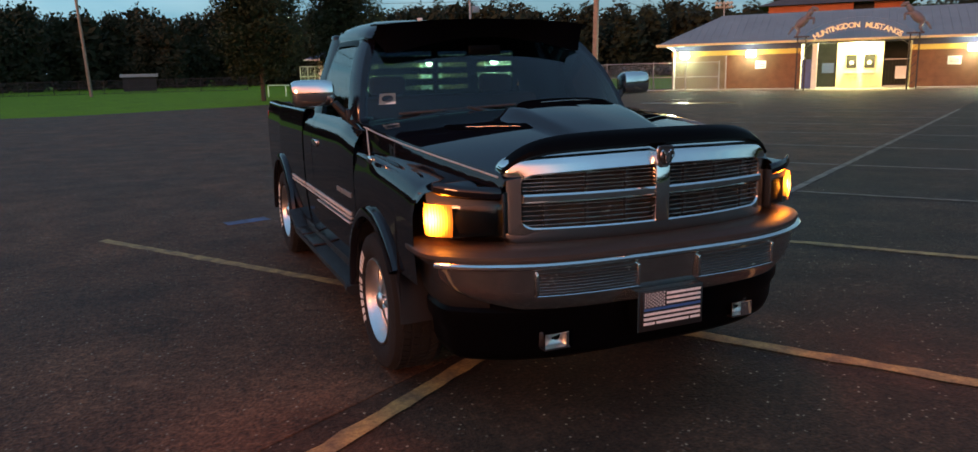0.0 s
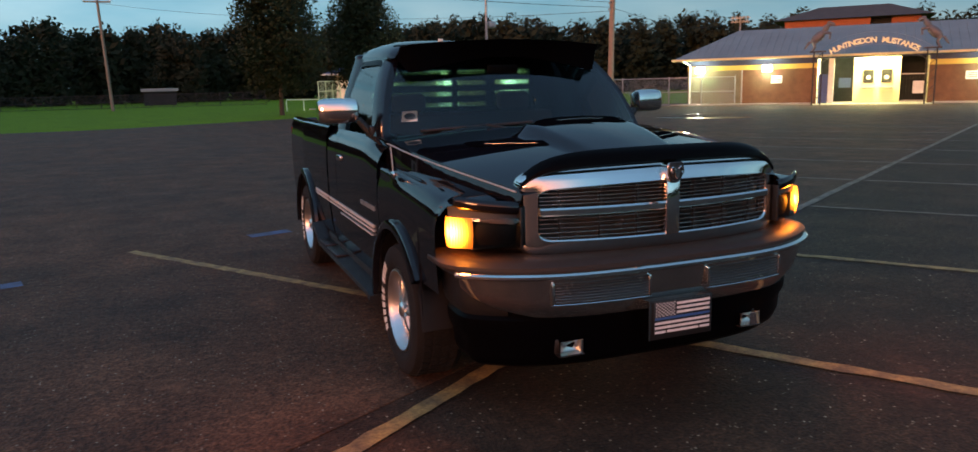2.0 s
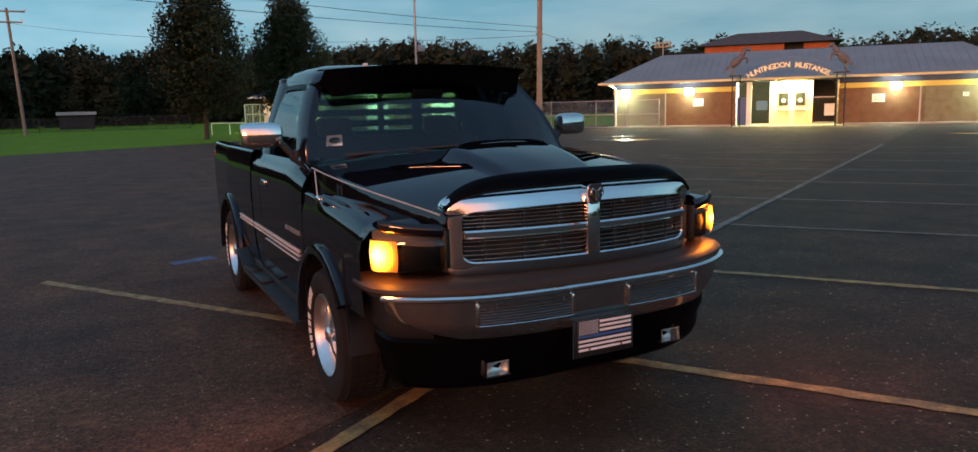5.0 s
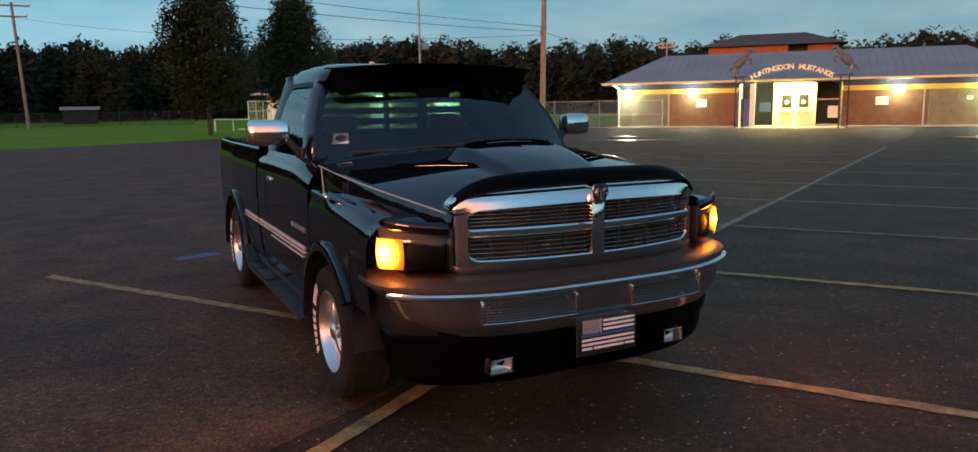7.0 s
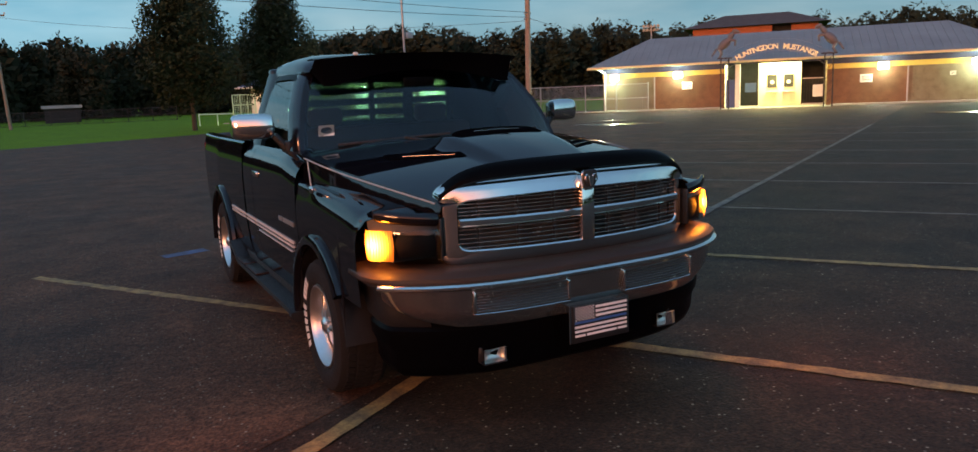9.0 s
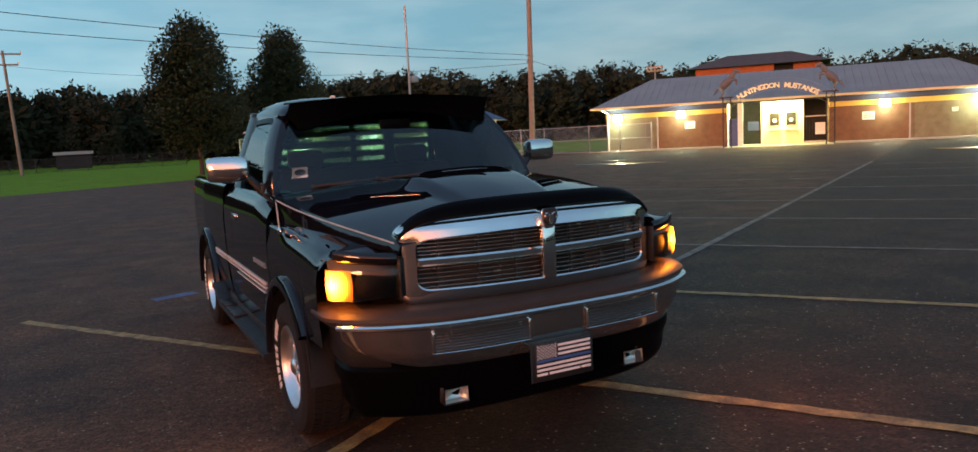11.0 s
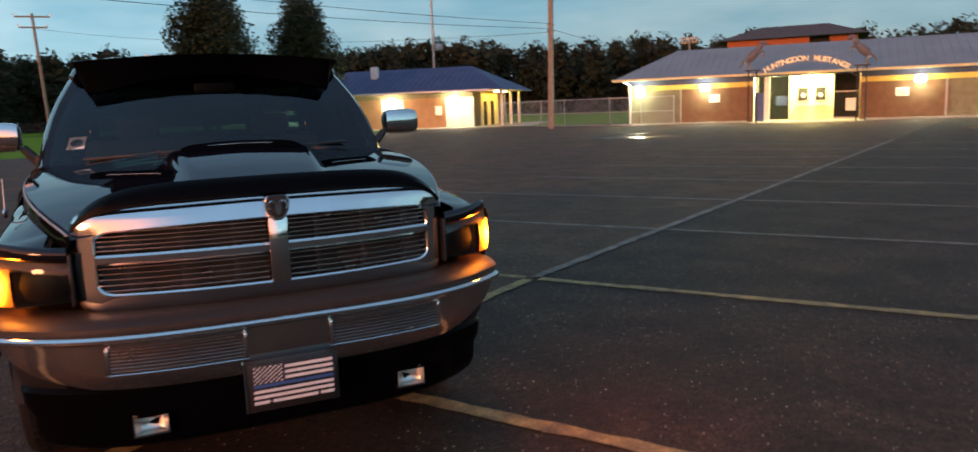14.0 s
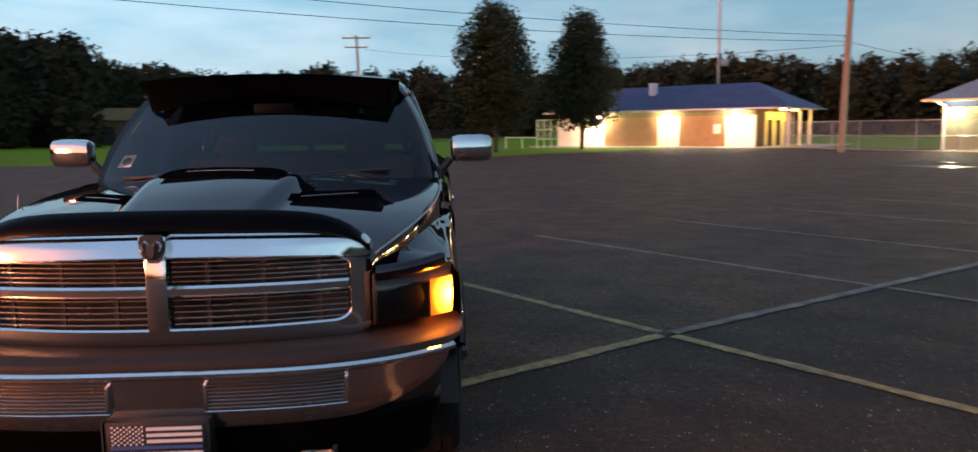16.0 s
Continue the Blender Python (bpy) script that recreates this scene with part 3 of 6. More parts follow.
door = part("gate", boxed(-3.62, -3.10, -0.02, 0.06, 0.05, 1.75), BLUE_DOOR, ticket, "blue steel gate beside the entrance")
part("post", boxed(-3.08, -2.78, -0.05, 0.25, 0.0, 2.66), WHITE_TRIM, ticket, "white entrance post lit from inside")
for k in range(8):
    bm = bmesh.new()
    rod(bm, (0.86 + k * 0.16, 0.3, 0.1), (0.86 + k * 0.16, 0.3, 1.65), 0.018, sides=6)
    part("gate_bar", bm, IRON, ticket)
part("gate_rail", boxed(0.76, 2.08, 0.28, 0.32, 1.62, 1.68), STEEL, ticket)
part("gate_rail", boxed(0.76, 2.08, 0.28, 0.32, 0.12, 0.18), STEEL, ticket)
part("poster", boxed(1.35, 1.9, 0.22, 0.26, 0.55, 1.25), NOTICE, ticket, "pale poster on the gate")
part("poster", boxed(-2.65, -1.95, 3.9, 3.96, 0.9, 1.5), BLUE_DOOR, ticket, "blue poster deep in the passage")
# Slab drawn out forward to stand for light spilled from the entrance.
part("threshold", boxed(-3.9, 2.3, -2.0, 4.2, -0.1, 0.03), CONCRETE, ticket, "concrete entrance slab, its front standing for spilled light")
for x, z0, w, h in ((-9.05, 1.25, 0.34, 0.52), (-5.95, 1.28, 0.62, 0.46), (4.2, 1.28, 0.66, 0.46), (7.35, 1.2, 0.36, 0.56), (8.6, 1.5, 0.3, 0.22)):
    n = part("notice", boxed(x - w / 2, x + w / 2, -0.03, -0.002, z0, z0 + h), NOTICE, ticket, "white notice board fixed to the brick")
    for j in range(3):
        part("writing_bar", boxed(x - w * 0.36, x + w * 0.36, -0.034, -0.031, z0 + h * (0.25 + 0.22 * j), z0 + h * (0.33 + 0.22 * j)), NOTICE_INK, n)
for x0, x1 in ((-9.75, -8.75), (6.6, 7.7)):
    part("door", boxed(x0, x1, -0.04, 0.0, 0.0, 2.05), BRICK, ticket, "brown steel door flush with the brick")
COOL_LED, T3 = (0.30, 1.0, 0.76), TB.to_3x3().to_4x4()
for x, watts in ((-10.5, 76), (-6.5, 55), (5.05, 52), (9.75, 84)):
    wall_lamp(TB @ Vector((x, -0.06, 2.2)), T3, watts, COOL_LED)
for x in (-2.4, -0.5, 1.3):
    bm = boxed(x - 0.35, x + 0.35, 0.35, 0.6, 2.70, 2.755, 0.01)
    tagged(link_mesh("ceiling_lamp", bm, CANOPY_LIT), "lit ceiling lamp inside the ticket entrance", "ceiling lamp", "entrance lamps").matrix_world = TB
lamp("entrance_light", TB @ Vector((-0.5, 0.35, 2.45)), 130, (0.66, 1.0, 0.48), 0.25)
lamp("entrance_light", TB @ Vector((-2.6, 0.9, 2.4)), 60, (0.55, 1.0, 0.66), 0.2)

for x0, x1 in ((-11.6, -3.95), (2.35, 12.4)):
    part("kerb", boxed(x0, x1, -0.55, 0.0, -0.1, 0.10, 0.02), CONCRETE, ticket, "pale concrete kerb along the wall")


def wheel_stop(x, y):
    """A low concrete bar with sloped sides and chamfered ends."""
    bm = bmesh.new()
    loft(bm, [[(u, -0.075 * w, 0.0), (u, -0.055 * w, 0.11 * h), (u, 0.055 * w, 0.11 * h), (u, 0.075 * w, 0.0)] for u, w, h in ((-0.92, 0.8, 0.6), (-0.86, 1, 1), (0.86, 1, 1), (0.92, 0.8, 0.6))], close=True, caps=True)
    ob = tagged(link_mesh("wheel_stop", bm, CONCRETE, smooth=False), "pale concrete wheel stop on the asphalt", "wheel stop", "wheel stops")
    ob.matrix_world = TB @ pose(x, y, 0.004)


for x in (10.2, 16.6):
    wheel_stop(x, -1.35)
# arch sign on two iron lattice posts, with a plain horse statue on each
AO = -2.4
arch = empty("arch_sign", TB)
tagged(arch, "iron arch over the entrance carrying gold block letters", "sign")
A_C, A_R, A_Z = -0.75, 4.25, -0.86
for x in (-3.55, 2.05):
    for dx, dy in ((-0.22, -0.15), (0.22, -0.15), (-0.22, 0.15), (0.22, 0.15)):
        bm = bmesh.new()
        rod(bm, (x + dx, AO + dy, 0), (x + dx, AO + dy, 2.95), 0.03, sides=6)
        part("post", bm, IRON, arch)
    for k in range(6):
        z = 0.15 + k * 0.46
        bm = bmesh.new()
        rod(bm, (x - 0.22, AO - 0.15, z), (x + 0.22, AO - 0.15, z + 0.46), 0.014, sides=5)
        part("brace", bm, IRON, arch)
    part("platform", boxed(x - 0.42, x + 0.42, AO - 0.25, AO + 0.25, 2.95, 3.02), IRON, arch)
for r in (A_R - 0.10, A_R + 0.56):
    bm = bmesh.new()
    pts = []
    for k in range(25):
        a = radians(90 + 38 - 76 * k / 24)
        pts.append((A_C + r * math.cos(a), A_Z + r * math.sin(a)))
    loft(bm, [[(x + 0.009 * math.cos(a) * (x - A_C) / r, AO + 0.009 * math.sin(a), z + 0.009 * math.cos(a)) for a in (0, 1.257, 2.513, 3.770, 5.027)] for x, z in pts], close=True, caps=True)
    part("arch_rail", bm, STEEL, arch)


def letter(ch, size, depth):
    cu = bpy.data.curves.new("glyph", "FONT")
    cu.body, cu.size, cu.extrude, cu.align_x, cu.offset = ch, size, depth, "CENTER", 0.014
    ob = bpy.data.objects.new("glyph", cu)
    scene.collection.objects.link(ob)
    bpy.context.view_layer.update()
    me = bpy.data.meshes.new_from_object(ob.evaluated_get(bpy.context.evaluated_depsgraph_get()))
    bpy.data.objects.remove(ob)
    return me


WORDS = "HUNTINGDON MUSTANGS"
glyphs = [None if ch == " " else letter(ch, 0.40, 0.03) for ch in WORDS]
widths = [0.30 if me is None else max(v.co.x for v in me.vertices) - min(v.co.x for v in me.vertices) for me in glyphs]
GAP = (radians(60.0) * A_R - sum(widths)) / (len(WORDS) - 1)
along = -radians(30.0) * A_R
for me, w in zip(glyphs, widths):
    if me is not None:
        a = math.pi / 2 - (along + w / 2) / A_R
        me.materials.append(SIGN_GOLD)
        ob = new("letter", me)
        ob.parent = arch
        ob.matrix_local = Matrix.Translation((A_C + A_R * math.cos(a), AO - 0.03, A_Z + A_R * math.sin(a))) @ Matrix.Rotation(-(a - math.pi / 2), 4, "Y") @ Matrix.Rotation(math.pi / 2, 4, "X")
    along += w + GAP


def horse(m):
    """A rearing horse as one plain mesh."""
    bm = bmesh.new()
    def blob(c, s, turn=0):
        bmesh.ops.create_uvsphere(bm, u_segments=10, v_segments=7, radius=1, matrix=Matrix.Translation(c) @ Matrix.Rotation(turn, 4, "Y") @ Matrix.Diagonal((*s, 1)))
    blob((0, 0, 0.62), (0.40, 0.17, 0.20), -0.75)
    blob((0.30, 0, 0.98), (0.26, 0.11, 0.13), -1.0)
    blob((0.52, 0, 1.18), (0.19, 0.08, 0.085), 0.45)
    for y in (-0.08, 0.08):
        rod(bm, (-0.22, y, 0.45), (-0.10, y, 0.22), 0.09, 0.06, 6)
        rod(bm, (-0.10, y, 0.22), (-0.22, y, 0.0), 0.06, 0.04, 6)
        rod(bm, (0.22, y, 0.80), (0.50, y, 0.78), 0.07, 0.045, 6)
        rod(bm, (0.50, y, 0.78), (0.48, y, 0.52), 0.045, 0.035, 6)
    rod(bm, (-0.34, 0, 0.42), (-0.55, 0, 0.10), 0.06, 0.03, 6)
    ob = link_mesh("horse_statue", bm, BRONZE)
    ob.matrix_world = m
    return tagged(ob, "dark rearing horse statue on an iron post", "statue", "horse statues")


horse(TB @ pose(-3.6, AO, 3.02) @ Matrix.Scale(1.25, 4))
horse(TB @ pose(2.1, AO, 3.02, 0, 0, 180) @ Matrix.Scale(1.25, 4))

# brick press box behind the roof
press = empty("press_box", TB)
tagged(press, "red brick press box with dark hip roof behind the tickets", "building")
part("wall", boxed(-8.0, -1.2, 24, 30, 0, 6.55), BRICK_RED, press)
part("wall", boxed(0.4, 2.6, 24.4, 30, 0, 6.55), BRICK_RED, press)
part("recess", boxed(-1.2, 0.4, 25.2, 30, 0, 6.55), DARK_VOID, press, "dark recess between the brick walls")
part("roof", hip_roof(-8.9, 3.5, 23.2, 30.8, 6.5, 7.75, -5.4, 0.2), DARK_ROOF, press, smooth=False)


def light_tower(x, y, h, bank_w, rows, label, wood=False):
    t = empty("light_tower", pose(x, y, 0))
    t.rotation_euler = (0, 0, radians(-48))
    bm = bmesh.new()
    rod(bm, (0, 0, -0.2), (0, 0, h), 0.16, 0.09, 10)
    part("pole", bm, WOOD_POLE if wood else STEEL, t)
    for r in range(rows):
        z = h - 0.2 - r * 0.55
        part("crossarm", boxed(-bank_w / 2, bank_w / 2, -0.06, 0.06, z - 0.05, z + 0.05), STEEL, t)
        for k in range(5):
            xx = -bank_w / 2 + bank_w * (k + 0.5) / 5
            bm = bmesh.new()
            rod(bm, (xx, -0.3, z + 0.12), (xx, 0.0, z + 0.2), 0.20, 0.10, 10)
            part("floodlight", bm, STEEL, t)
    return tagged(t, label, "light tower", "light towers")


light_tower(76.0, 91.0, 10.6, 2.6, 2, "steel stadium floodlight tower behind the building")
light_tower(57.4, 27.3, 6.6, 2.1, 1, "steel pole with unlit floodlights beside the fence")

# ---- concession building with a blue roof ----
CB = pose(24.0, 53.2, 0, 0, 0, -40)
con = empty("concession_building", CB)
tagged(con, "orange brick concession building with a blue metal roof", "building")
# White stands for wall overexposed by the lamps between the brick panels.
part("wall", boxed(-17.0, 0, 0, 0.25, -0.1, 2.7), WHITE_TRIM, con, "wall between brick panels, whitened for the lamp glare")
for x0, x1 in ((-12.4, -7.75), (-5.85, -2.3)):
    part("brick_panel", boxed(x0, x1, -0.12, 0.0, 0, 2.35), BRICK_ORANGE, con, "orange brick wall panel")
part("side_wall", boxed(-0.25, 0, 0.25, 9.0, -0.1, 2.7), BRICK, con)
part("back_wall", boxed(-17, -0.25, 8.75, 9.0, -0.1, 2.7), BRICK_ORANGE, con)
part("side_wall", boxed(-17, -16.75, 0.25, 8.75, -0.1, 2.7), BRICK_ORANGE, con)
part("band", boxed(-17.02, 0.02, -0.16, 0.2, 2.35, 2.72), BRICK, con)
croof = part("roof", hip_roof(-17.9, 2.6, -0.8, 9.8, 2.86, 4.95, -13.6, -1.3), BLUE_ROOF, con, "blue metal hip roof", smooth=False)
sheet_seams(croof, ((-17.9, -0.8, 2.86), (2.6, -0.8, 2.86), (-13.6, 4.5, 4.95), (-1.3, 4.5, 4.95)), 40, "roof_seam")
part("gutter", boxed(-17.95, 1.6, -0.92, -0.78, 2.74, 2.88, 0.02), WHITE_TRIM, con, "pale gutter along the eaves")
part("soffit", boxed(-17.9, 2.6, -0.78, 9.8, 2.80, 2.84), WHITE_TRIM, con)
part("vent", boxed(-9.65, -9.1, 2.4, 2.95, 4.0, 5.15, 0.03), WHITE_TRIM, con, "white roof vent")
for x in (-6.8, -1.4):
    d = part("door", boxed(x - 0.5, x + 0.5, -0.05, 0.0, 0, 2.1), WHITE_TRIM, con, "white steel door under a lit lamp")
    part("handle", boxed(x + 0.34, x + 0.42, -0.10, -0.05, 0.98, 1.04), STEEL, d)
part("notice", boxed(-3.15, -2.6, -0.16, -0.125, 1.0, 1.7), NOTICE, con, "white notice board on the brick")
for y in (1.2, 4.2, 7.2):
    part("porch_post", boxed(1.9, 2.1, y - 0.1, y + 0.1, 0, 2.8), WHITE_TRIM, con, "pale porch post")
part("porch_wall", boxed(0.0, 0.06, 2.0, 7.5, 0, 2.6), YELLOW_WALL, con, "yellow lit wall under the porch")
for y in (3.2, 5.4):
    part("doorway", boxed(0.06, 0.09, y - 0.5, y + 0.5, 0, 2.0), DARK_VOID, con)
part("slab", boxed(-18.5, 4.5, -2.2, 10.5, -0.1, 0.02), CONCRETE, con, "concrete walk round the building")
C3 = CB.to_3x3().to_4x4()
for x, watts in ((-12.9, 160), (-6.8, 85), (-1.4, 85)):
    wall_lamp(CB @ Vector((x, -0.14, 2.30)), C3, watts, (0.52, 1.0, 0.70))
for y in (3.4, 6.2):
    lamp("porch_light", CB @ Vector((1.0, y, 2.45)), 13, (1.0, 0.86, 0.12), 0.15)
    tagged(link_mesh("porch_lamp", boxed(0.85, 1.15, y - 0.15, y + 0.15, 2.68, 2.80, 0.02), CANOPY_LIT), "lit yellow porch ceiling lamp", "ceiling lamp", "porch lamps").matrix_world = CB

# ---- poles, wires, fences ----
def pole(name, x, y, h, r0, r1, mat, label, lean=0.0):
    t = empty(name, pose(x, y, 0))
    bm = bmesh.new()
    rod(bm, (0, 0, -0.3), (lean, 0, h), r0, r1, 14)
    part("shaft", bm, mat, t)
    return tagged(t, label, "pole")


near_pole = pole("utility_pole", 23.3, 39.6, 11.5, 0.19, 0.14, WOOD_POLE, "tall weathered wooden utility pole at the lot edge", 0.25)
for z in (6.0, 6.35):
    part("insulator", boxed(-0.1, 0.35, -0.06, 0.06, z - 0.05, z + 0.05), STEEL, near_pole)
far_pole = pole("camera_pole", 25.8, 66.2, 14.0, 0.13, 0.09, STEEL, "tall slim metal pole with a loudspeaker box")
part("speaker_box", boxed(0.15, 0.85, -0.3, 0.3, 6.9, 7.5, 0.05), STEEL, far_pole)
ut = pole("utility_pole", -7.8, 84.0, 11.9, 0.17, 0.12, WOOD_POLE, "distant wooden utility pole with two crossarms", -0.4)
for z, w in ((11.6, 1.5), (10.6, 1.2)):
    part("crossarm", boxed(-w - 0.4, w - 0.4, -0.08, 0.08, z - 0.07, z + 0.07), WOOD_POLE, ut)
    for dx in (-w, 0, w):
        part("insulator", boxed(dx - 0.46, dx - 0.34, -0.05, 0.05, z + 0.07, z + 0.28), WHITE_TRIM, ut)
post = pole("fence_post", 28.6, 57.0, 3.6, 0.09, 0.09, STEEL, "grey steel post beside the concession building")


def wire(a, b, sag, label):
    a, b = Vector(a), Vector(b)
    bm = bmesh.new()
    pts = [a.lerp(b, k / 24) - Vector((0, 0, sag * 4 * (k / 24) * (1 - k / 24))) for k in range(25)]
    loft(bm, [[p + Vector((0, 0.014 * math.sin(a), 0.014 * math.cos(a))) for a in (0, 1.257, 2.513, 3.770, 5.027)] for p in pts], close=True)
    tagged(link_mesh("overhead_wire", bm, WIRE), label, "wire", "overhead wires")


wire((23.4, 39.5, 6.1), (-34, 15.5, 7.6), 0.9, "thin black overhead wire over the lot")
wire((23.4, 39.5, 6.4), (-34, 15.5, 8.3), 0.8, "thin black overhead wire over the lot")
wire((23.4, 39.6, 6.1), (60.0, 75.0, 8.0), 0.6, "thin black overhead wire behind the ticket building")
wire((23.4, 39.6, 5.9), (-8.9, 84.0, 10.6), 1.0, "thin black overhead wire to the distant pole")


def chain_fence(pts, h, name_label, metal=STEEL):
    """Posts, rails and a coarse diagonal wire net."""
    t = empty("chain_link_fence", pose(pts[0][0], pts[0][1], 0))
    o = Vector((pts[0][0], pts[0][1], 0))
    net = bmesh.new()
    for (xa, ya), (xb, yb) in zip(pts, pts[1:]):
        a, b = Vector((xa, ya, 0)) - o, Vector((xb, yb, 0)) - o
        n = max(round((b - a).length / 2.6), 1)
        for k in range(n + 1):
            p = a.lerp(b, k / n)
            part("post", rod(bmesh.new(), p, p + Vector((0, 0, h + 0.08)), 0.038, sides=8), metal, t)
        for z in (h, h * 0.5, 0.08):
            part("rail", rod(bmesh.new(), a + Vector((0, 0, z)), b + Vector((0, 0, z)), 0.024, sides=6), metal, t)
        d = (b - a)
        length = d.length
        d.normalize()
        step = 0.16
        m = int((length + h) / step)
        for k in range(m):
            s = k * step
            for sign in (1, -1):
                s0, s1 = (s - h, s) if sign > 0 else (s, s - h)
                z0, z1 = 0.05, h
                c0, c1 = min(max(s0, 0), length), min(max(s1, 0), length)
                if abs(c1 - c0) < 0.01:
                    continue
                za = z0 + (z1 - z0) * (c0 - s0) / (s1 - s0)
                zb = z0 + (z1 - z0) * (c1 - s0) / (s1 - s0)
                rod(net, a + d * c0 + Vector((0, 0, za)), a + d * c1 + Vector((0, 0, zb)), 0.006, sides=3)
    tagged(part("wire_net", net, metal, t, "woven wire net", smooth=False), kind="stuff")
    return tagged(t, name_label, "fence", "chain-link fences")


def tb(x, y):
    p = TB @ Vector((x, y, 0))
    return p.x, p.y


chain_fence([(24.5, 49.5), tb(-15.5, -0.2), tb(-12.2, -1.2), tb(-8.2, -1.2)], 1.75, "galvanised chain-link fence beside the ticket building")
chain_fence([tb(11.6, 0.4), tb(30, 2.0)], 1.75, "galvanised chain-link fence past the ticket building")
chain_fence([(-40, 100), (8, 92)], 1.5, "far dark chain-link fence along the grass", IRON)

# ---- trees ----
def leaf_cloud(bm, rnd, centre, radius, count, size):
    """Leaf quads strewn through an ellipsoid, denser to its skin."""
    c, r = Vector(centre), Vector(radius)
    for _ in range(count):
        d = Vector((rnd.gauss(0, 1), rnd.gauss(0, 1), rnd.gauss(0, 1))).normalized() * (0.45 + 0.6 * rnd.random() ** 0.6)
        p = c + Vector((d.x * r.x, d.y * r.y, d.z * r.z))
        s = size * rnd.uniform(0.6, 1.4)
        u = Vector((rnd.gauss(0, 1), rnd.gauss(0, 1), rnd.gauss(0, 1))).normalized()
        v = u.orthogonal().normalized()
        q = [p - u * s, p + v * s * 0.55, p + u * s, p - v * s * 0.55]
        bm.faces.new([bm.verts.new(x) for x in q])


def lot_tree(x, y, h, width, seed, label):
    """An upright oval tree: tapered trunk, limbs, and a crown of many leaf clumps."""
    rnd = random.Random(seed)
    t = empty("tree", pose(x, y, 0))
    bm = bmesh.new()
    rod(bm, (0, 0, -0.2), (0.05, 0, h * 0.3), 0.17, 0.13, 10)
    rod(bm, (0.05, 0, h * 0.3), (0, 0.05, h * 0.86), 0.13, 0.03, 8)
    for k in range(16):
        z = 1.5 + (h * 0.7 - 1.5) * k / 15
        a = k * 2.4
        reach = width * 0.40 * (1 - 0.6 * k / 15)
        rod(bm, (0, 0, z), (math.cos(a) * reach, math.sin(a) * reach, z + reach * 0.95), 0.055, 0.015, 6)
    part("trunk", bm, BARK, t)
    bm = bmesh.new()
    for k in range(120):
        f = (k + 0.5) / 120
        z = 2.0 + (h - 2.4) * f
        shape = math.sin(math.pi * min(f * 0.80 + 0.14, 1.0)) ** 0.75 * (1 - 0.35 * f * f)
        a = k * 2.39996
        rr = width * 0.40 * shape * rnd.uniform(0.45, 1.08)
        s = width * 0.115 * rnd.uniform(0.7, 1.25)
        leaf_cloud(bm, rnd, (math.cos(a) * rr, math.sin(a) * rr, z), (s * 1.15, s * 1.15, s * 1.3), 150, 0.12)
    for k in range(26):
        f = k / 26
        z = 2.2 + (h - 3.4) * f
        s = width * 0.26 * math.sin(math.pi * (0.16 + 0.74 * f)) ** 0.7
        leaf_cloud(bm, rnd, (0, 0, z), (s, s, 0.4), 60, 0.2)
    part("crown", bm, LEAF, t, smooth=False)
    return tagged(t, label, "tree", "lot trees")


lot_tree(4.6, 50.5, 9.7, 6.9, 3, "tall dark oval tree standing in the grass")
lot_tree(11.6, 56.0, 9.9, 6.6, 4, "dark oval tree beside the concession building")

lot_tree(66.5, 22.0, 14.5, 12.0, 5, "tall dark leafy tree past the stadium fence")


def woods(name, spots, seed, label, size=0.34, leaves=1100):
    rnd = random.Random(seed)
    bm = bmesh.new()
    for x, y, h, w in spots:
        rod(bm, (x, y, -0.2), (x, y, h * 0.6), 0.22, 0.1, 5)
        for k in range(9):
            f = (k + 0.5) / 9
            a, rr = rnd.uniform(0, 6.28), w * 0.36 * math.sin(math.pi * (0.2 + 0.7 * f)) * rnd.uniform(0.3, 1.2)
            s = w * rnd.uniform(0.18, 0.30)
            leaf_cloud(bm, rnd, (x, y, 0.4 + (h - 2.5) * f), (w * 0.30 * math.sin(math.pi * (0.25 + 0.55 * f)),) * 2 + (h * 0.07,), 40, 0.8)
            leaf_cloud(bm, rnd, (x + math.cos(a) * rr, y + math.sin(a) * rr, 0.6 + (h - s * 1.3) * f), (s, s, s * 1.15), leaves // 9, size)
    return tagged(link_mesh(name, bm, LEAF_FAR, smooth=False), label, "woods", kind="stuff")


def arc_spots(az0, az1, d0, d1, el0, el1, step, seed, rows=2):
    rnd = random.Random(seed)
    out = []
    for row in range(rows):
        az = az0 + row * step * 0.5
        while az < az1:
            f = (az - az0) / (az1 - az0)
            d = d0 + (d1 - d0) * f + row * 14 + rnd.uniform(-5, 5)
            el = el0 + (el1 - el0) * f + rnd.gauss(0, 0.32) + row * 0.15
            h = 1.5 + d * math.tan(radians(el))
            out.append((-1 + d * math.sin(radians(az)), -2.8 + d * math.cos(radians(az)), h, h * rnd.uniform(0.5, 0.75)))
            az += step * rnd.uniform(0.75, 1.25)
    return out


woods("woodland", arc_spots(-14, 18, 150, 150, 4.0, 4.6, 1.7, 21, 3), 1, "dark mixed woodland beyond the grass field")
woods("woodland", arc_spots(16, 44, 135, 140, 4.8, 4.3, 1.7, 22, 3), 2, "dark autumn-tinged woodland behind the buildings")
woods("woodland", arc_spots(44, 84, 125, 95, 3.9, 4.2, 1.9, 23, 3), 3, "dark woodland behind the stadium fence")
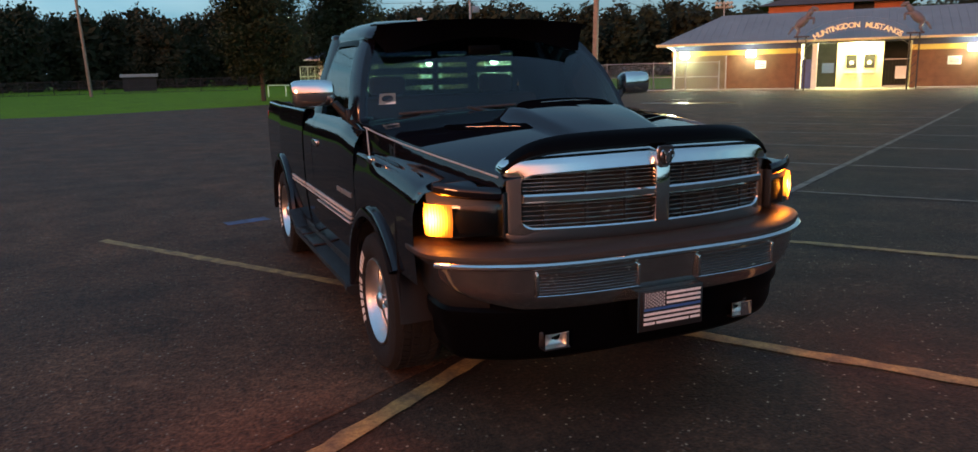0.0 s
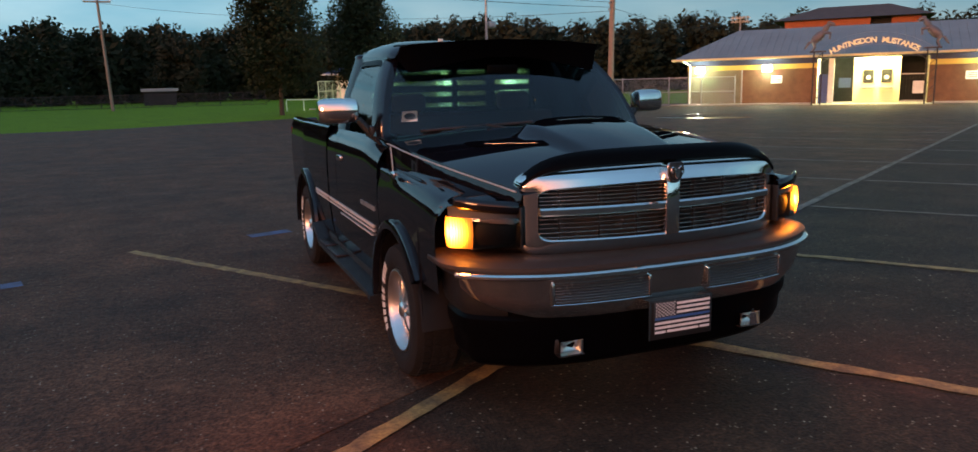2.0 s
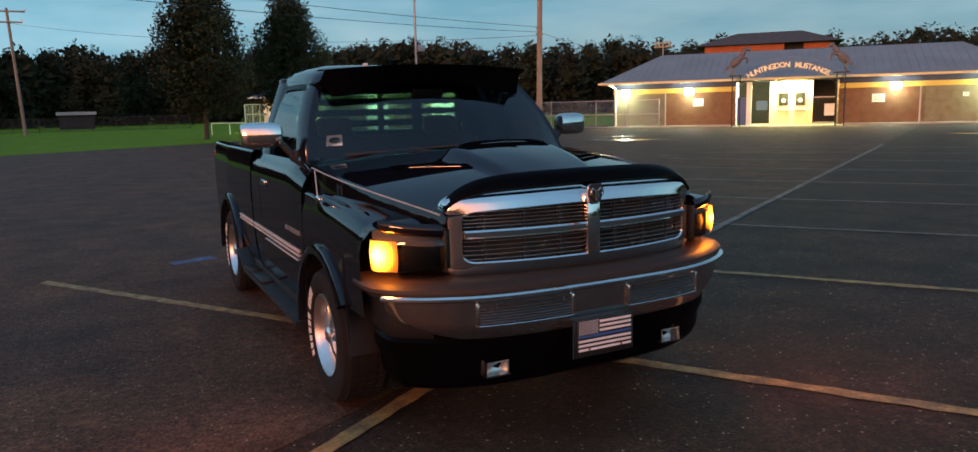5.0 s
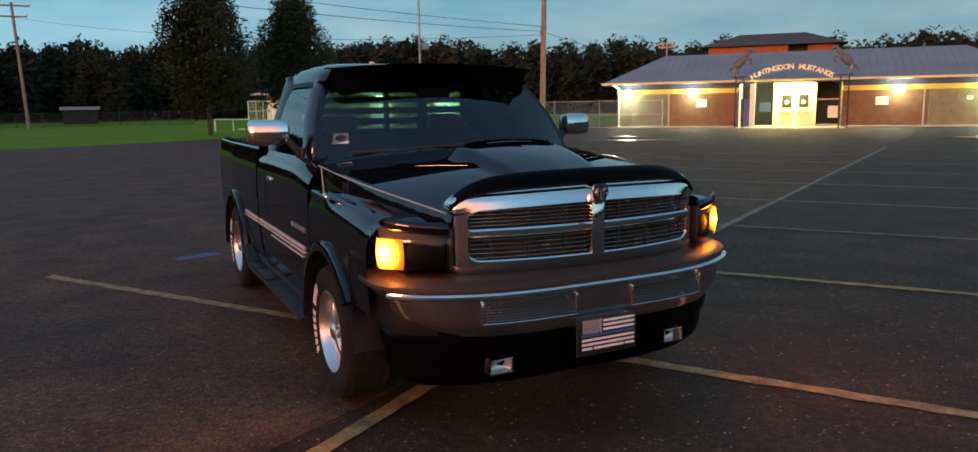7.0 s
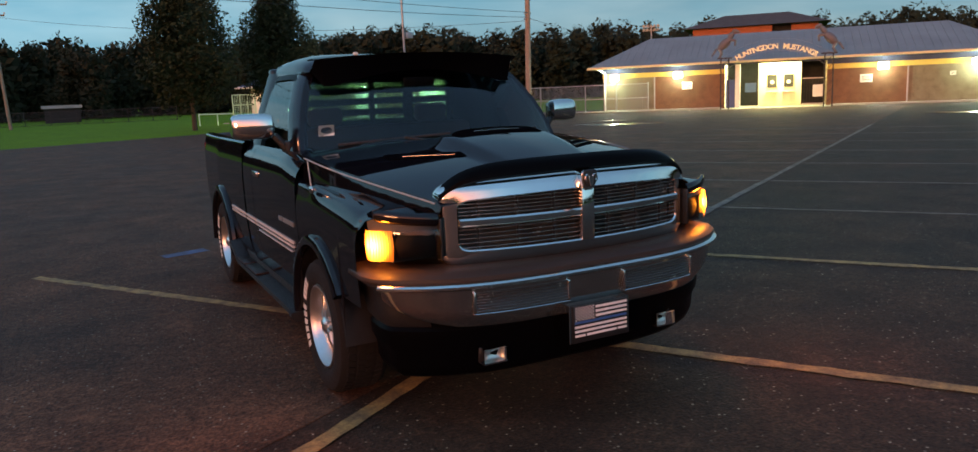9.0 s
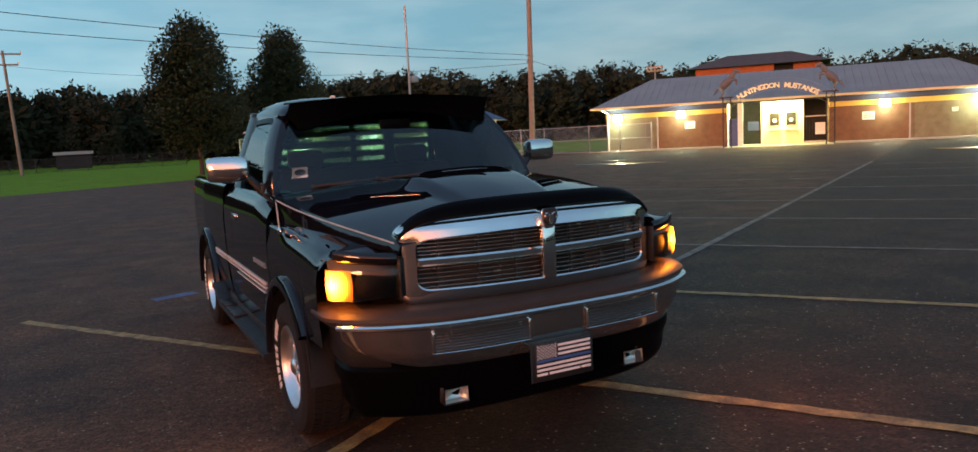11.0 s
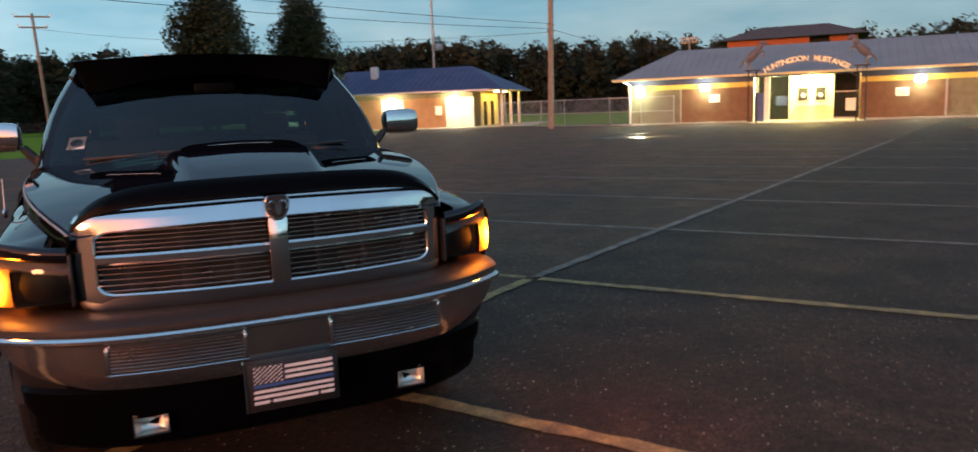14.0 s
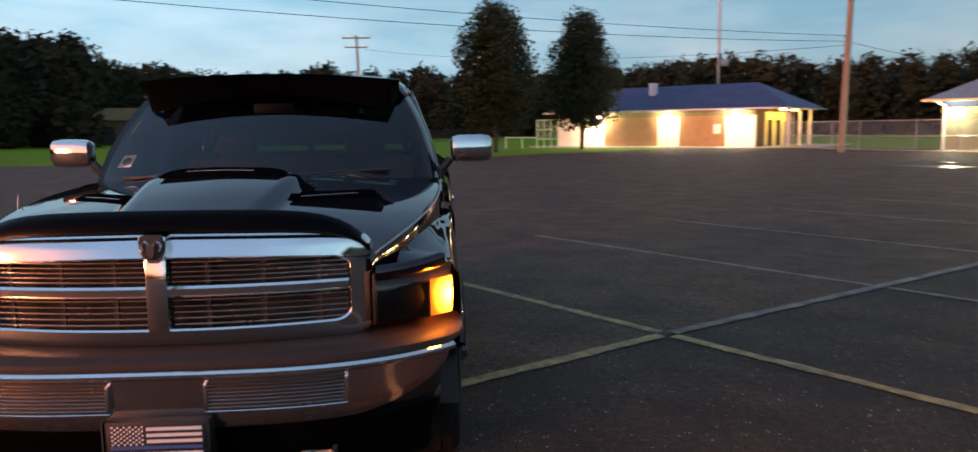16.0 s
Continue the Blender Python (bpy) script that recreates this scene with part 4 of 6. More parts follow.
# Unseen trees behind the view, added to darken the truck's reflections.
woods("woodland", arc_spots(84, 190, 110, 160, 5.0, 2.6, 2.6, 25, 2), 5, "added trees out of view round the far side of the lot", 0.9, 260)
woods("woodland", arc_spots(190, 262, 160, 130, 2.6, 3.4, 2.2, 27, 2), 7, "added distant trees out of view across the lot", 0.9, 260)
woods("woodland", arc_spots(262, 311, 90, 100, 8.0, 7.8, 3.0, 26, 2), 6, "added trees out of view round the near side of the lot", 0.9, 260)
woods("woodland", arc_spots(-50, -23.2, 100, 105, 7.4, 6.5, 1.9, 24, 3), 4, "tall dark woodland at the edge of the field")
woods("woodland", arc_spots(-24.5, -12, 120, 150, 5.4, 3.6, 1.7, 28, 3), 8, "lower dark woodland at the edge of the field")


def far_shed(name, az, d, w, depth, h, wall_mat, roof_mat, label, turn=0, lid=0.18):
    p = pose(-1.5 + d * math.sin(radians(az)), -2.8 + d * math.cos(radians(az)), 0, 0, 0, -az + turn)
    t = empty(name, p)
    part("wall", boxed(-w / 2, w / 2, 0, depth, -0.1, h), wall_mat, t)
    part("roof", boxed(-w / 2 - 0.3, w / 2 + 0.3, -0.4, depth + 0.4, h, h + lid), roof_mat, t)
    part("door", boxed(-w * 0.2, w * 0.1, -0.03, 0, 0, h * 0.75), DARK_VOID, t)
    return tagged(t, label, "shed")


far_shed("shed", -1.1, 120, 4.3, 3.0, 1.9, WIRE, STEEL, "small dark shed with a pale roof across the grass", 0, 0.42)
far_shed("field_house", -22.0, 120, 17.0, 7.0, 3.4, BRICK_BROWN, BRICK_ORANGE, "low brown field house far across the grass", 0, 1.7)
far_shed("utility_shed", -28.6, 54, 2.5, 2.4, 4.0, STEEL, STEEL, "grey metal utility shed at the lot edge")
goal = empty("goal_frame", pose(9.25, 58.2, 0, 0, 0, -11))
tagged(goal, "white netted goal frame at the grass edge, lamp green in its colour", "goal")
for x in (-0.82, -0.27, 0.27, 0.82):
    part("post", rod(bmesh.new(), (x, 0, 0), (x, 0, 2.2), 0.045), GOAL_LIT, goal)
for z in (0.7, 1.45, 2.2):
    part("crossbar", rod(bmesh.new(), (-0.82, 0, z), (0.82, 0, z), 0.04), GOAL_LIT, goal)
net = bmesh.new()
for k in range(14):
    x = -0.78 + 0.12 * k
    rod(net, (x, 0.02, 0.72), (x, 0.02, 2.18), 0.02, sides=4)
part("net", net, GOAL_LIT, goal)
part("side_rail", rod(bmesh.new(), (-3.3, 0, 0.86), (-0.82, 0, 0.82), 0.05), GOAL_LIT, goal)
for x in (-3.3, -2.0):
    part("post", rod(bmesh.new(), (x, 0, 0), (x, 0, 0.84), 0.045), GOAL_LIT, goal)

# ---- pickup truck ----
truck = empty("pickup_truck", pose(0, 0, 0))
tagged(truck, "black regular-cab pickup truck with chrome grille and lit amber lamps", "truck")
SIDES = (-1, 1)


def both(name, make, mat, label="", **kw):
    """The same part for the two sides; make(bm) builds it for x > 0."""
    got = []
    for s in SIDES:
        bm = make(bmesh.new())
        if s < 0:
            mirrored(bm)
        got.append(part(name, bm, mat, truck, label, **kw))
    return got


def curve(x, xs, ys):
    """A smooth curve through the given knots."""
    xs, ys = np.asarray(xs, float), np.asarray(ys, float)
    x = min(max(x, xs[0]), xs[-1])
    k = min(max(int(np.searchsorted(xs, x)) - 1, 0), len(xs) - 2)
    d = np.diff(ys) / np.diff(xs)
    m = np.r_[d[0], (d[1:] + d[:-1]) / 2, d[-1]]
    h = xs[k + 1] - xs[k]
    f = (x - xs[k]) / h
    return float((2 * f ** 3 - 3 * f * f + 1) * ys[k] + (f ** 3 - 2 * f * f + f) * h * m[k] + (3 * f * f - 2 * f ** 3) * ys[k + 1] + (f ** 3 - f * f) * h * m[k + 1])


def rounded(pts, n=4):
    """The same run of points with n steps between each two, along a smooth curve."""
    p = [Vector(q) for q in pts]
    out = []
    for k in range(len(p) - 1):
        a, b, c, d = p[max(k - 1, 0)], p[k], p[k + 1], p[min(k + 2, len(p) - 1)]
        for j in range(n):
            f = j / n
            out.append(0.5 * (2 * b + (c - a) * f + (2 * a - 5 * b + 4 * c - d) * f * f + (3 * b - a - 3 * c + d) * f ** 3))
    return out + [p[-1]]


def hood_edge(y):
    ys = (0.1, 0.25, 0.45, 0.67, 0.9, 1.2, 1.5, 1.8)
    return curve(y, ys, (0.662, 0.692, 0.760, 0.825, 0.873, 0.908, 0.914, 0.914)), float(curve(y, ys, (1.088, 1.107, 1.139, 1.170, 1.197, 1.226, 1.248, 1.262)))


def edge_drop(y):
    """How far the hood's side falls to the fender."""
    return float(curve(y, (0.2, 0.67, 1.0, 1.4, 1.8), (0.070, 0.062, 0.082, 0.118, 0.12)))


def hood_z(x, y):
    e, ze = hood_edge(y)
    zc = curve(y, (0.1, 0.2, 0.35, 0.6, 0.9, 1.3, 1.8), (1.160, 1.186, 1.214, 1.256, 1.292, 1.318, 1.328))
    f = min(abs(x) / e, 1.0)
    return ze + (zc - ze) * (1 - f ** 1.7)


def rear_y(x, y0=1.28, y1=1.74, half=0.82):
    return y0 + (y1 - y0) * (abs(x) / half) ** 2


def front_y(x):
    return 0.105 + 0.10 * (abs(x) / 0.69) ** 2.2


# hood: one skin with a raised ram-air plateau that widens to the rear
def smooth(f):
    f = min(max(f, 0.0), 1.0)
    return f * f * (3 - 2 * f)


def scoop(x, y):
    high = 0.056 * smooth((y - 0.10) / 1.05) ** 0.8 / smooth(0.80 / 1.05) ** 0.8
    high = min(high, 0.056) * (1 - smooth((y - 0.985) / 0.075))
    half = 0.185 + 0.115 * min(max((y - 0.15) / 0.80, 0.0), 1.0)
    return high * (1 - smooth((abs(x) - half) / 0.062))


def hood_top(x, y):
    return hood_z(x, y) + scoop(x, y)


bm = bmesh.new()
rows = []
for j in range(45):
    f = j / 44
    row = []
    for i in range(-34, 35):
        u = i / 34
        y = front_y(u * 0.69) * (1 - f) + rear_y(u * 0.80) * f
        e, ze = hood_edge(y)
        x = u * e
        z = hood_top(x, y)
        if j == 0:
            z -= 0.02
        row.append((x, y, z))
    lo = [(row[0][0] - 0.010, row[0][1], row[0][2] - 0.4 * edge_drop(row[0][1])), (row[0][0] - 0.016, row[0][1], row[0][2] - edge_drop(row[0][1]) - 0.004)]
    hi = [(-x, y, z) for x, y, z in lo]
    rows.append(lo[::-1] + row + hi)
loft(bm, rows)
hood = part("hood", bm, BLACK_PAINT, truck, "gloss black hood with a raised scoop")
for s in SIDES:
    bm = bmesh.new()
    rings = []
    for k in range(23):
        y = 0.24 + k * 0.058
        e, z = hood_edge(y)
        rings.append([(s * (e + 0.006 + 0.0042 * math.cos(a)), y, z - 0.012 + 0.0042 * math.sin(a)) for a in (0, 1.047, 2.094, 3.142, 4.189, 5.236)])
    loft(bm, rings, close=True, caps=True)
    part("pinstripe", bm, HOOD_STRIPE, truck, "thin silver pinstripe along the hood edge")

# black intake inserts, each with a thin bright lip: the wide mouth on the plateau, a nostril on either side


def intake(x0, x1, y0, y1, rise, sweep_back=0.0):
    def make(bm):
        cols = (0.0, 0.02, 0.06, 0.14, 0.30, 0.5, 0.70, 0.86, 0.94, 0.98, 1.0)
        bow = (0.0, 0.45, 0.8, 1.0, 1.0, 1.0, 1.0, 1.0, 0.8, 0.45, 0.0)
        rows = []
        for f, dz in ((0.0, 0.0), (0.03, 0.14), (0.35, 0.55), (0.70, 0.95), (0.88, 1.0), (0.96, 0.75), (1.0, 0.0)):
            row = []
            for c, b in zip(cols, bow):
                x = x0 + (x1 - x0) * c
                y = y0 + (y1 - y0) * (0.5 + (f - 0.5) * (0.55 + 0.45 * b)) + sweep_back * (x - x0)
                row.append((x, y, hood_top(x, y) + 0.002 + rise * dz * b))
            rows.append(row)
        return loft(bm, rows)
    return make


def intake_lip(bm, x0, x1, y, lift, sweep_back=0.0):
    n = 8
    for k in range(n):
        xa, xb = (x0 + (x1 - x0) * q / n for q in (k, k + 1))
        ya, yb = (y + sweep_back * (q - x0) for q in (xa, xb))
        rod(bm, (xa, ya, hood_top(xa, ya) + lift), (xb, yb, hood_top(xb, yb) + lift), 0.0024, sides=6)
    return bm


mouth = part("scoop_mouth", intake(-0.265, 0.265, 0.865, 0.988, 0.016)(bmesh.new()), MATTE_BLACK, hood, "black intake mouth across the scoop")
part("mouth_lip", intake_lip(bmesh.new(), -0.15, 0.13, 0.915, 0.012), BILLET, truck, "thin bright lip in the scoop mouth")
for s in SIDES:
    bm = intake(0.315, 0.640, 0.650, 0.775, 0.008, 0.85)(bmesh.new())
    lip = intake_lip(bmesh.new(), 0.36, 0.57, 0.725, 0.008, 0.85)
    if s < 0:
        mirrored(bm), mirrored(lip)
    part("hood_vent", bm, MATTE_BLACK, hood, "black hood nostril insert")
    part("vent_lip", lip, BILLET, truck, "thin bright lip in the hood nostril")

# bug shield
bm = bmesh.new()
rows = []
for i in range(-20, 21):
    u = i / 20
    x = u * 0.682
    drop = 0.016 * abs(u) ** 2 + 0.070 * abs(u) ** 9
    y = 0.115 + 0.105 * abs(u) ** 2.6
    k = 1 - 0.62 * abs(u) ** 5
    rows.append([(x, y + 0.010, 1.190 - drop), (x, y - 0.008 * k, 1.190 + 0.014 * k - drop), (x, y - 0.002, 1.190 + 0.042 * k - drop), (x, y + 0.018, 1.190 + 0.064 * k - drop), (x, y + 0.050, 1.190 + 0.076 * k - drop)])
loft(bm, rows)
part("bug_shield", thicken(bm, 0.006), SMOKE_PLASTIC, truck, "smoked black acrylic bug shield")

# front fenders
ARCH_F, ARCH_R, HUB_Z = 1.17, 4.19, 0.36


def arch_low(y, yc, r, sill):
    return HUB_Z + math.sqrt(r * r - (y - yc) ** 2) if abs(y - yc) < r else sill


def fender_crest(y):
    return float(curve(y, (0.2, 0.4, 0.6, 0.9, 1.1, 1.5), (1.005, 1.040, 1.068, 1.095, 1.108, 1.125)))


def fender_section(y):
    e, ze = hood_edge(y)
    zc = fender_crest(y)
    zi = ze - edge_drop(y)
    xi = e + 0.008
    xc = max(0.918, xi + 0.018)
    top = [(xi, y, zi), (xi + (xc - xi) * 0.3, y, zi + (zc - zi) * 0.12 - 0.008), (xi + (xc - xi) * 0.68, y, zi + (zc - zi) * 0.6 - 0.004), (xc, y, zc), (xc + 0.037, y, zc - 0.018), (0.984, y, zc - 0.065), (0.996, y, zc - 0.13)]
    zb = arch_low(y, ARCH_F, 0.445, 0.43 if y > 1.2 else 0.62)
    z0 = zc - 0.13
    low = [(0.998 - 0.012 * (k / 6) ** 2, y, z0 + (min(zb, z0 - 0.01) - z0) * k / 6) for k in range(1, 7)]
    return rounded(top) + low


def brow_y(x):
    return 0.212 + 0.185 * (max(x - 0.70, 0) / 0.29) ** 1.8


def brow_z(x):
    """Lower edge of the fender over the lamp, higher at its outer end."""
    return float(np.interp(x, (0.68, 0.84, 0.94, 0.972, 0.998), (1.016, 1.030, 1.044, 1.030, 0.985)))


def fender(bm):
    ys = sorted({0.46, 0.50, 0.54, 0.58, 0.62, 0.66, 0.70, 1.495} | {ARCH_F + 0.445 * math.sin(radians(a)) for a in range(-90, 46, 6)})
    loft(bm, [fender_section(y) for y in ys if y <= 1.496])
    full = fender_section(0.46)[:25]
    lip, mid = [], []
    for x, y, z in (tuple(q) for q in full):
        yl, zl = brow_y(x), brow_z(x)
        lip.append((x - 0.004, yl, zl))
        mid.append((x, yl * 0.72 + 0.46 * 0.28, zl + (max(z, zl) - zl) * 0.75))
    loft(bm, [lip, mid, full])
    bmesh.ops.remove_doubles(bm, verts=bm.verts, dist=1e-4)
    return bm


def fender_lip(bm):
    pts = [(0.70 + 0.0185 * k) for k in range(14)]
    rows = []
    for x in pts:
        r = 0.021 if x < 0.94 else 0.014
        rows.append([(x, brow_y(x) + 0.004 + r * 0.9 * math.cos(a), brow_z(x) + 0.010 + r * 1.3 * math.sin(a)) for a in np.linspace(0, 2 * math.pi, 13)[:-1]])
    return loft(bm, rows, close=True, caps=True)


def lamp_bezel(bm):
    """Dark strip between the lens and the brow, set back."""
    rows = []
    for k in range(12):
        x = 0.69 + 0.0245 * k
        rows.append([(x, lamp_y(x) + 0.020, 0.975), (x, brow_y(x) + 0.022, brow_z(x))])
    return loft(bm, rows)


both("fender_lip", fender_lip, BLACK_PAINT, "rolled black fender lip over the lamp")
both("fender", fender, BLACK_PAINT, "gloss black front fender", angle=50)


def flare(yc, r, end=184):
    def make(bm):
        rows = []
        for k in range(25):
            a = radians(-4 + (end + 4) * k / 24)
            c, s = math.cos(a), math.sin(a)
            rows.append([(x, yc + (r + d) * c, HUB_Z + (r + d) * s) for x, d in ((0.985, 0.060), (1.012, 0.052), (1.024, 0.030), (1.024, 0.006), (1.0, -0.006), (0.94, -0.006))])
        return loft(bm, rows)
    return make


both("wheel_flare", flare(ARCH_F, 0.44, 148), BLACK_PAINT, "glossy black wheel arch flare")
both("wheel_flare", flare(ARCH_R, 0.45), BLACK_PAINT, "glossy black wheel arch flare")
# headlamps and lit signals


def lamp_y(x):
    return 0.200 + 0.185 * (max(x - 0.70, 0) / 0.29) ** 1.8


both("lamp_bezel", lamp_bezel, BLACK_PLASTIC, "dark recess above the lamp")


def lens_strip(x0, x1, z0, z1, out=0.0, wrap=0.0):
    def make(bm):
        rows = []
        for k in range(9):
            x = x0 + (x1 - x0) * k / 8
            rows.append([(x, lamp_y(x) - out, z0), (x, lamp_y(x) - out - 0.012, (z0 + z1) / 2), (x, lamp_y(x) - out, z1)])
        if wrap:
            for d in (0.02, wrap * 0.5, wrap):
                rows.append([(x1 + 0.008, lamp_y(x1) - out + d, z0), (x1 + 0.012, lamp_y(x1) - out + d, (z0 + z1) / 2), (x1 + 0.008, lamp_y(x1) - out + d, z1)])
        return loft(bm, rows)
    return make


both("lamp_bucket", lambda bm: box(bm, 0.685, 0.880, 0.305, 0.42, 0.845, 0.992), BLACK_PLASTIC, "dark headlamp housing")
# Plate added to keep the signal's glow off the grille's edge.
both("lamp_cheek", lambda bm: box(bm, 0.688, 0.698, 0.190, 0.42, 0.850, 1.030, 0.003), BLACK_PLASTIC, "added dark plate shielding the grille from the lens glow")
both("headlamp_reflector", lens_strip(0.70, 0.880, 0.865, 0.978, -0.05), DARK_REFLECTOR, "unlit headlamp reflector")
both("headlamp_lens", lens_strip(0.695, 0.882, 0.858, 0.988), GLASS, "clear headlamp lens, unlit")
both("turn_signal", lens_strip(0.886, 0.956, 0.856, 0.990, 0.004, 0.055), AMBER, "lit amber corner signal lamp")

for s in SIDES:
    lamp("signal_light", (s * 0.968, 0.315, 0.925), 0.9, (1.0, 0.38, 0.04), 0.028)
    lamp("signal_beam", (s * 0.985, 0.335, 0.925), 3.4, (1.0, 0.34, 0.05), 0.004, (s * 1.985, -0.165, 0.70), 176)


# grille
def grille_y(x):
    return 0.085 + 0.10 * (abs(x) / 0.67) ** 2.2


def ring_path(hw, z0, z1, r, n=8):
    pts = []
    for cx, cz, a0 in ((hw - r, z1 - r, 0), (-hw + r, z1 - r, 90), (-hw + r, z0 + r, 180), (hw - r, z0 + r, 270)):
        for k in range(n + 1):
            a = radians(a0 + 90 * k / n)
            pts.append((cx + r * math.cos(a), cz + r * math.sin(a)))
    fine = []
    for (xa, za), (xb, zb) in zip(pts, pts[1:] + pts[:1]):
        m = max(int(math.hypot(xb - xa, zb - za) / 0.06), 1)
        fine += [(xa + (xb - xa) * k / m, za + (zb - za) * k / m) for k in range(m)]
    return fine


base_path = ring_path(0.684, 0.806, 1.188, 0.062)


def inset(px, pz, d):
    fx, fz = (0.684 - d) / 0.684, (0.19 - d) / 0.19
    return px * fx, 0.996 + (pz - 0.996) * fz


bm = bmesh.new()
rows = []
for px, pz in base_path + base_path[:1]:
    sec = []
    for d, dy in ((0.0, 0.10), (0.001, 0.052), (0.006, 0.036), (0.018, 0.024), (0.040, 0.013), (0.060, 0.004), (0.068, 0.0), (0.074, 0.005), (0.077, 0.06)):
        x, z = inset(px, pz, d)
        sec.append((x, grille_y(px) + dy, z - 0.018 * (px / 0.684) ** 2 * max(0, (pz - 1.05) / 0.13)))
    rows.append(sec)
loft(bm, rows)
bmesh.ops.remove_doubles(bm, verts=bm.verts, dist=1e-5)
grille = part("grille", bm, CHROME, truck, "chrome four-section grille surround")


def plan_bar(bm, x0, x1, z0, z1, front, deep, path, bev=0.008, n=16):
    rows = []
    for k in range(n + 1):
        x = x0 + (x1 - x0) * k / n
        y = path(x) + front
        rows.append([(x, y + deep, z0), (x, y + bev, z0), (x, y, z0 + bev), (x, y, z1 - bev), (x, y + bev, z1), (x, y + deep, z1)])
    return loft(bm, rows, close=True, caps=True)


part("crossbar", plan_bar(bmesh.new(), -0.61, 0.61, 0.985, 1.022, 0.004, 0.05, grille_y), CHROME, grille)
part("centre_bar", box(bmesh.new(), -0.036, 0.036, 0.080, 0.14, 0.872, 1.115, 0.008), CHROME, grille)
part("grille_back", plan_bar(bmesh.new(), -0.615, 0.615, 0.87, 1.115, 0.11, 0.01, grille_y), DARK_VOID, grille, "black void behind the bars")
for s in SIDES:
    for z0, z1 in ((0.880, 0.982), (1.026, 1.108)):
        for k in range(5):
            z = z0 + (z1 - z0) * (k + 0.5) / 5
            part("billet_bar", plan_bar(bmesh.new(), *sorted((s * 0.042, s * 0.606)), z - 0.0026, z + 0.0026, 0.026, 0.012, grille_y, 0.001, 10), BILLET, grille)
for s in SIDES:
    for x in (0.15, 0.33, 0.51):
        for z0, z1 in ((0.876, 0.984), (1.024, 1.112)):
            part("bar_support", boxed(s * x - 0.006, s * x + 0.006, grille_y(x) + 0.040, grille_y(x) + 0.056, z0, z1), BLACK_PLASTIC, grille)


def shield(w, h, y0, y1, zc):
    """A shield outline: flat top with round corners, narrowing to a blunt foot."""
    pts = [(-1.0, 0.55), (-0.92, 0.86), (-0.66, 1.0), (0.66, 1.0), (0.92, 0.86), (1.0, 0.55), (0.94, -0.2), (0.62, -0.75), (0.30, -1.0), (-0.30, -1.0), (-0.62, -0.75), (-0.94, -0.2)]
    return loft(bmesh.new(), [[(u * w * k, y, zc + v * h * k) for u, v in pts] for y, k in ((y1, 1.0), (y0 + 0.004, 1.0), (y0, 0.90))], close=True, caps=True)


em = part("emblem", shield(0.044, 0.046, 0.066, 0.12, 1.150), CHROME, grille, "small chrome badge in the grille header")
part("badge_plate", shield(0.039, 0.041, 0.060, 0.070, 1.156), BLACK_PLASTIC, em)
bm = shield(0.014, 0.024, 0.050, 0.064, 1.146)
for s in SIDES:
    for k in range(5):
        a0, a1 = (radians(-60 + 48 * q) for q in (k, k + 1))
        rod(bm, (s * (0.019 + 0.012 * math.cos(a0)), 0.055, 1.160 + 0.015 * math.sin(a0)), (s * (0.019 + 0.012 * math.cos(a1)), 0.055, 1.160 + 0.015 * math.sin(a1)), 0.0055, sides=6)
part("badge_shape", bm, CHROME, em)

# bumper
BUMPER_END = 0.315


def bumper_path(n=40):
    """Plan points from the middle of the bumper to its wrapped end."""
    pts = []
    for k in range(n + 1):
        x = 0.93 * k / n
        pts.append((x, 0.03 + 0.235 * (x / 0.93) ** 3.6))
    pts += [(0.952, 0.29), (0.972, 0.325), (0.985, 0.37), (0.990, 0.42), (0.990, 0.50), (0.985, 0.58)]
    return pts


def sweep(profile, scale_end=None, reach=99, side=0):
    """A loft of (inward, z) pairs along the bumper's plan, out to y = reach; side: one end alone, from there on."""
    pts = bumper_path()
    if side:
        pts = [(side * x, y) for x, y in pts if y >= reach]
        if side < 0:
            pts = pts[::-1]
    else:
        pts = [p for p in pts if p[1] <= reach]
        pts = [(-x, y) for x, y in pts[:0:-1]] + pts
    rows = []
    for i, (x, y) in enumerate(pts):
        a, b = pts[max(i - 1, 0)], pts[min(i + 1, len(pts) - 1)]
        d = Vector((b[0] - a[0], b[1] - a[1], 0)).normalized()
        inward = Vector((-d.y, d.x, 0))
        end = scale_end(abs(x), y) if scale_end else 0.0
        rows.append([Vector((x, y, z + end * max(0.735 - z, 0) / 0.19)) + inward * o for o, z in profile])
    return loft(bmesh.new(), rows)


part("bumper_pad", sweep([(0.16, 0.816), (0.10, 0.816), (0.035, 0.812), (0.006, 0.802), (-0.012, 0.786), (-0.014, 0.772), (-0.004, 0.758), (0.02, 0.752)]), BUMPER_PAD, truck, "smooth grey bumper top pad")
rise = lambda x, y: float(np.interp(y, (0.03, 0.10, 0.24, 0.31, 0.60), (0.0, 0.008, 0.075, 0.15, 0.17)))
CHROME_FACE = [(0.03, 0.768), (0.008, 0.766), (-0.020, 0.760), (-0.029, 0.751), (-0.029, 0.741), (-0.018, 0.732), (0.0, 0.727), (0.004, 0.700), (0.010, 0.630), (0.020, 0.580), (0.040, 0.548), (0.08, 0.538)]
part("bumper", sweep(CHROME_FACE, rise, BUMPER_END), CHROME, truck, "chrome front bumper")
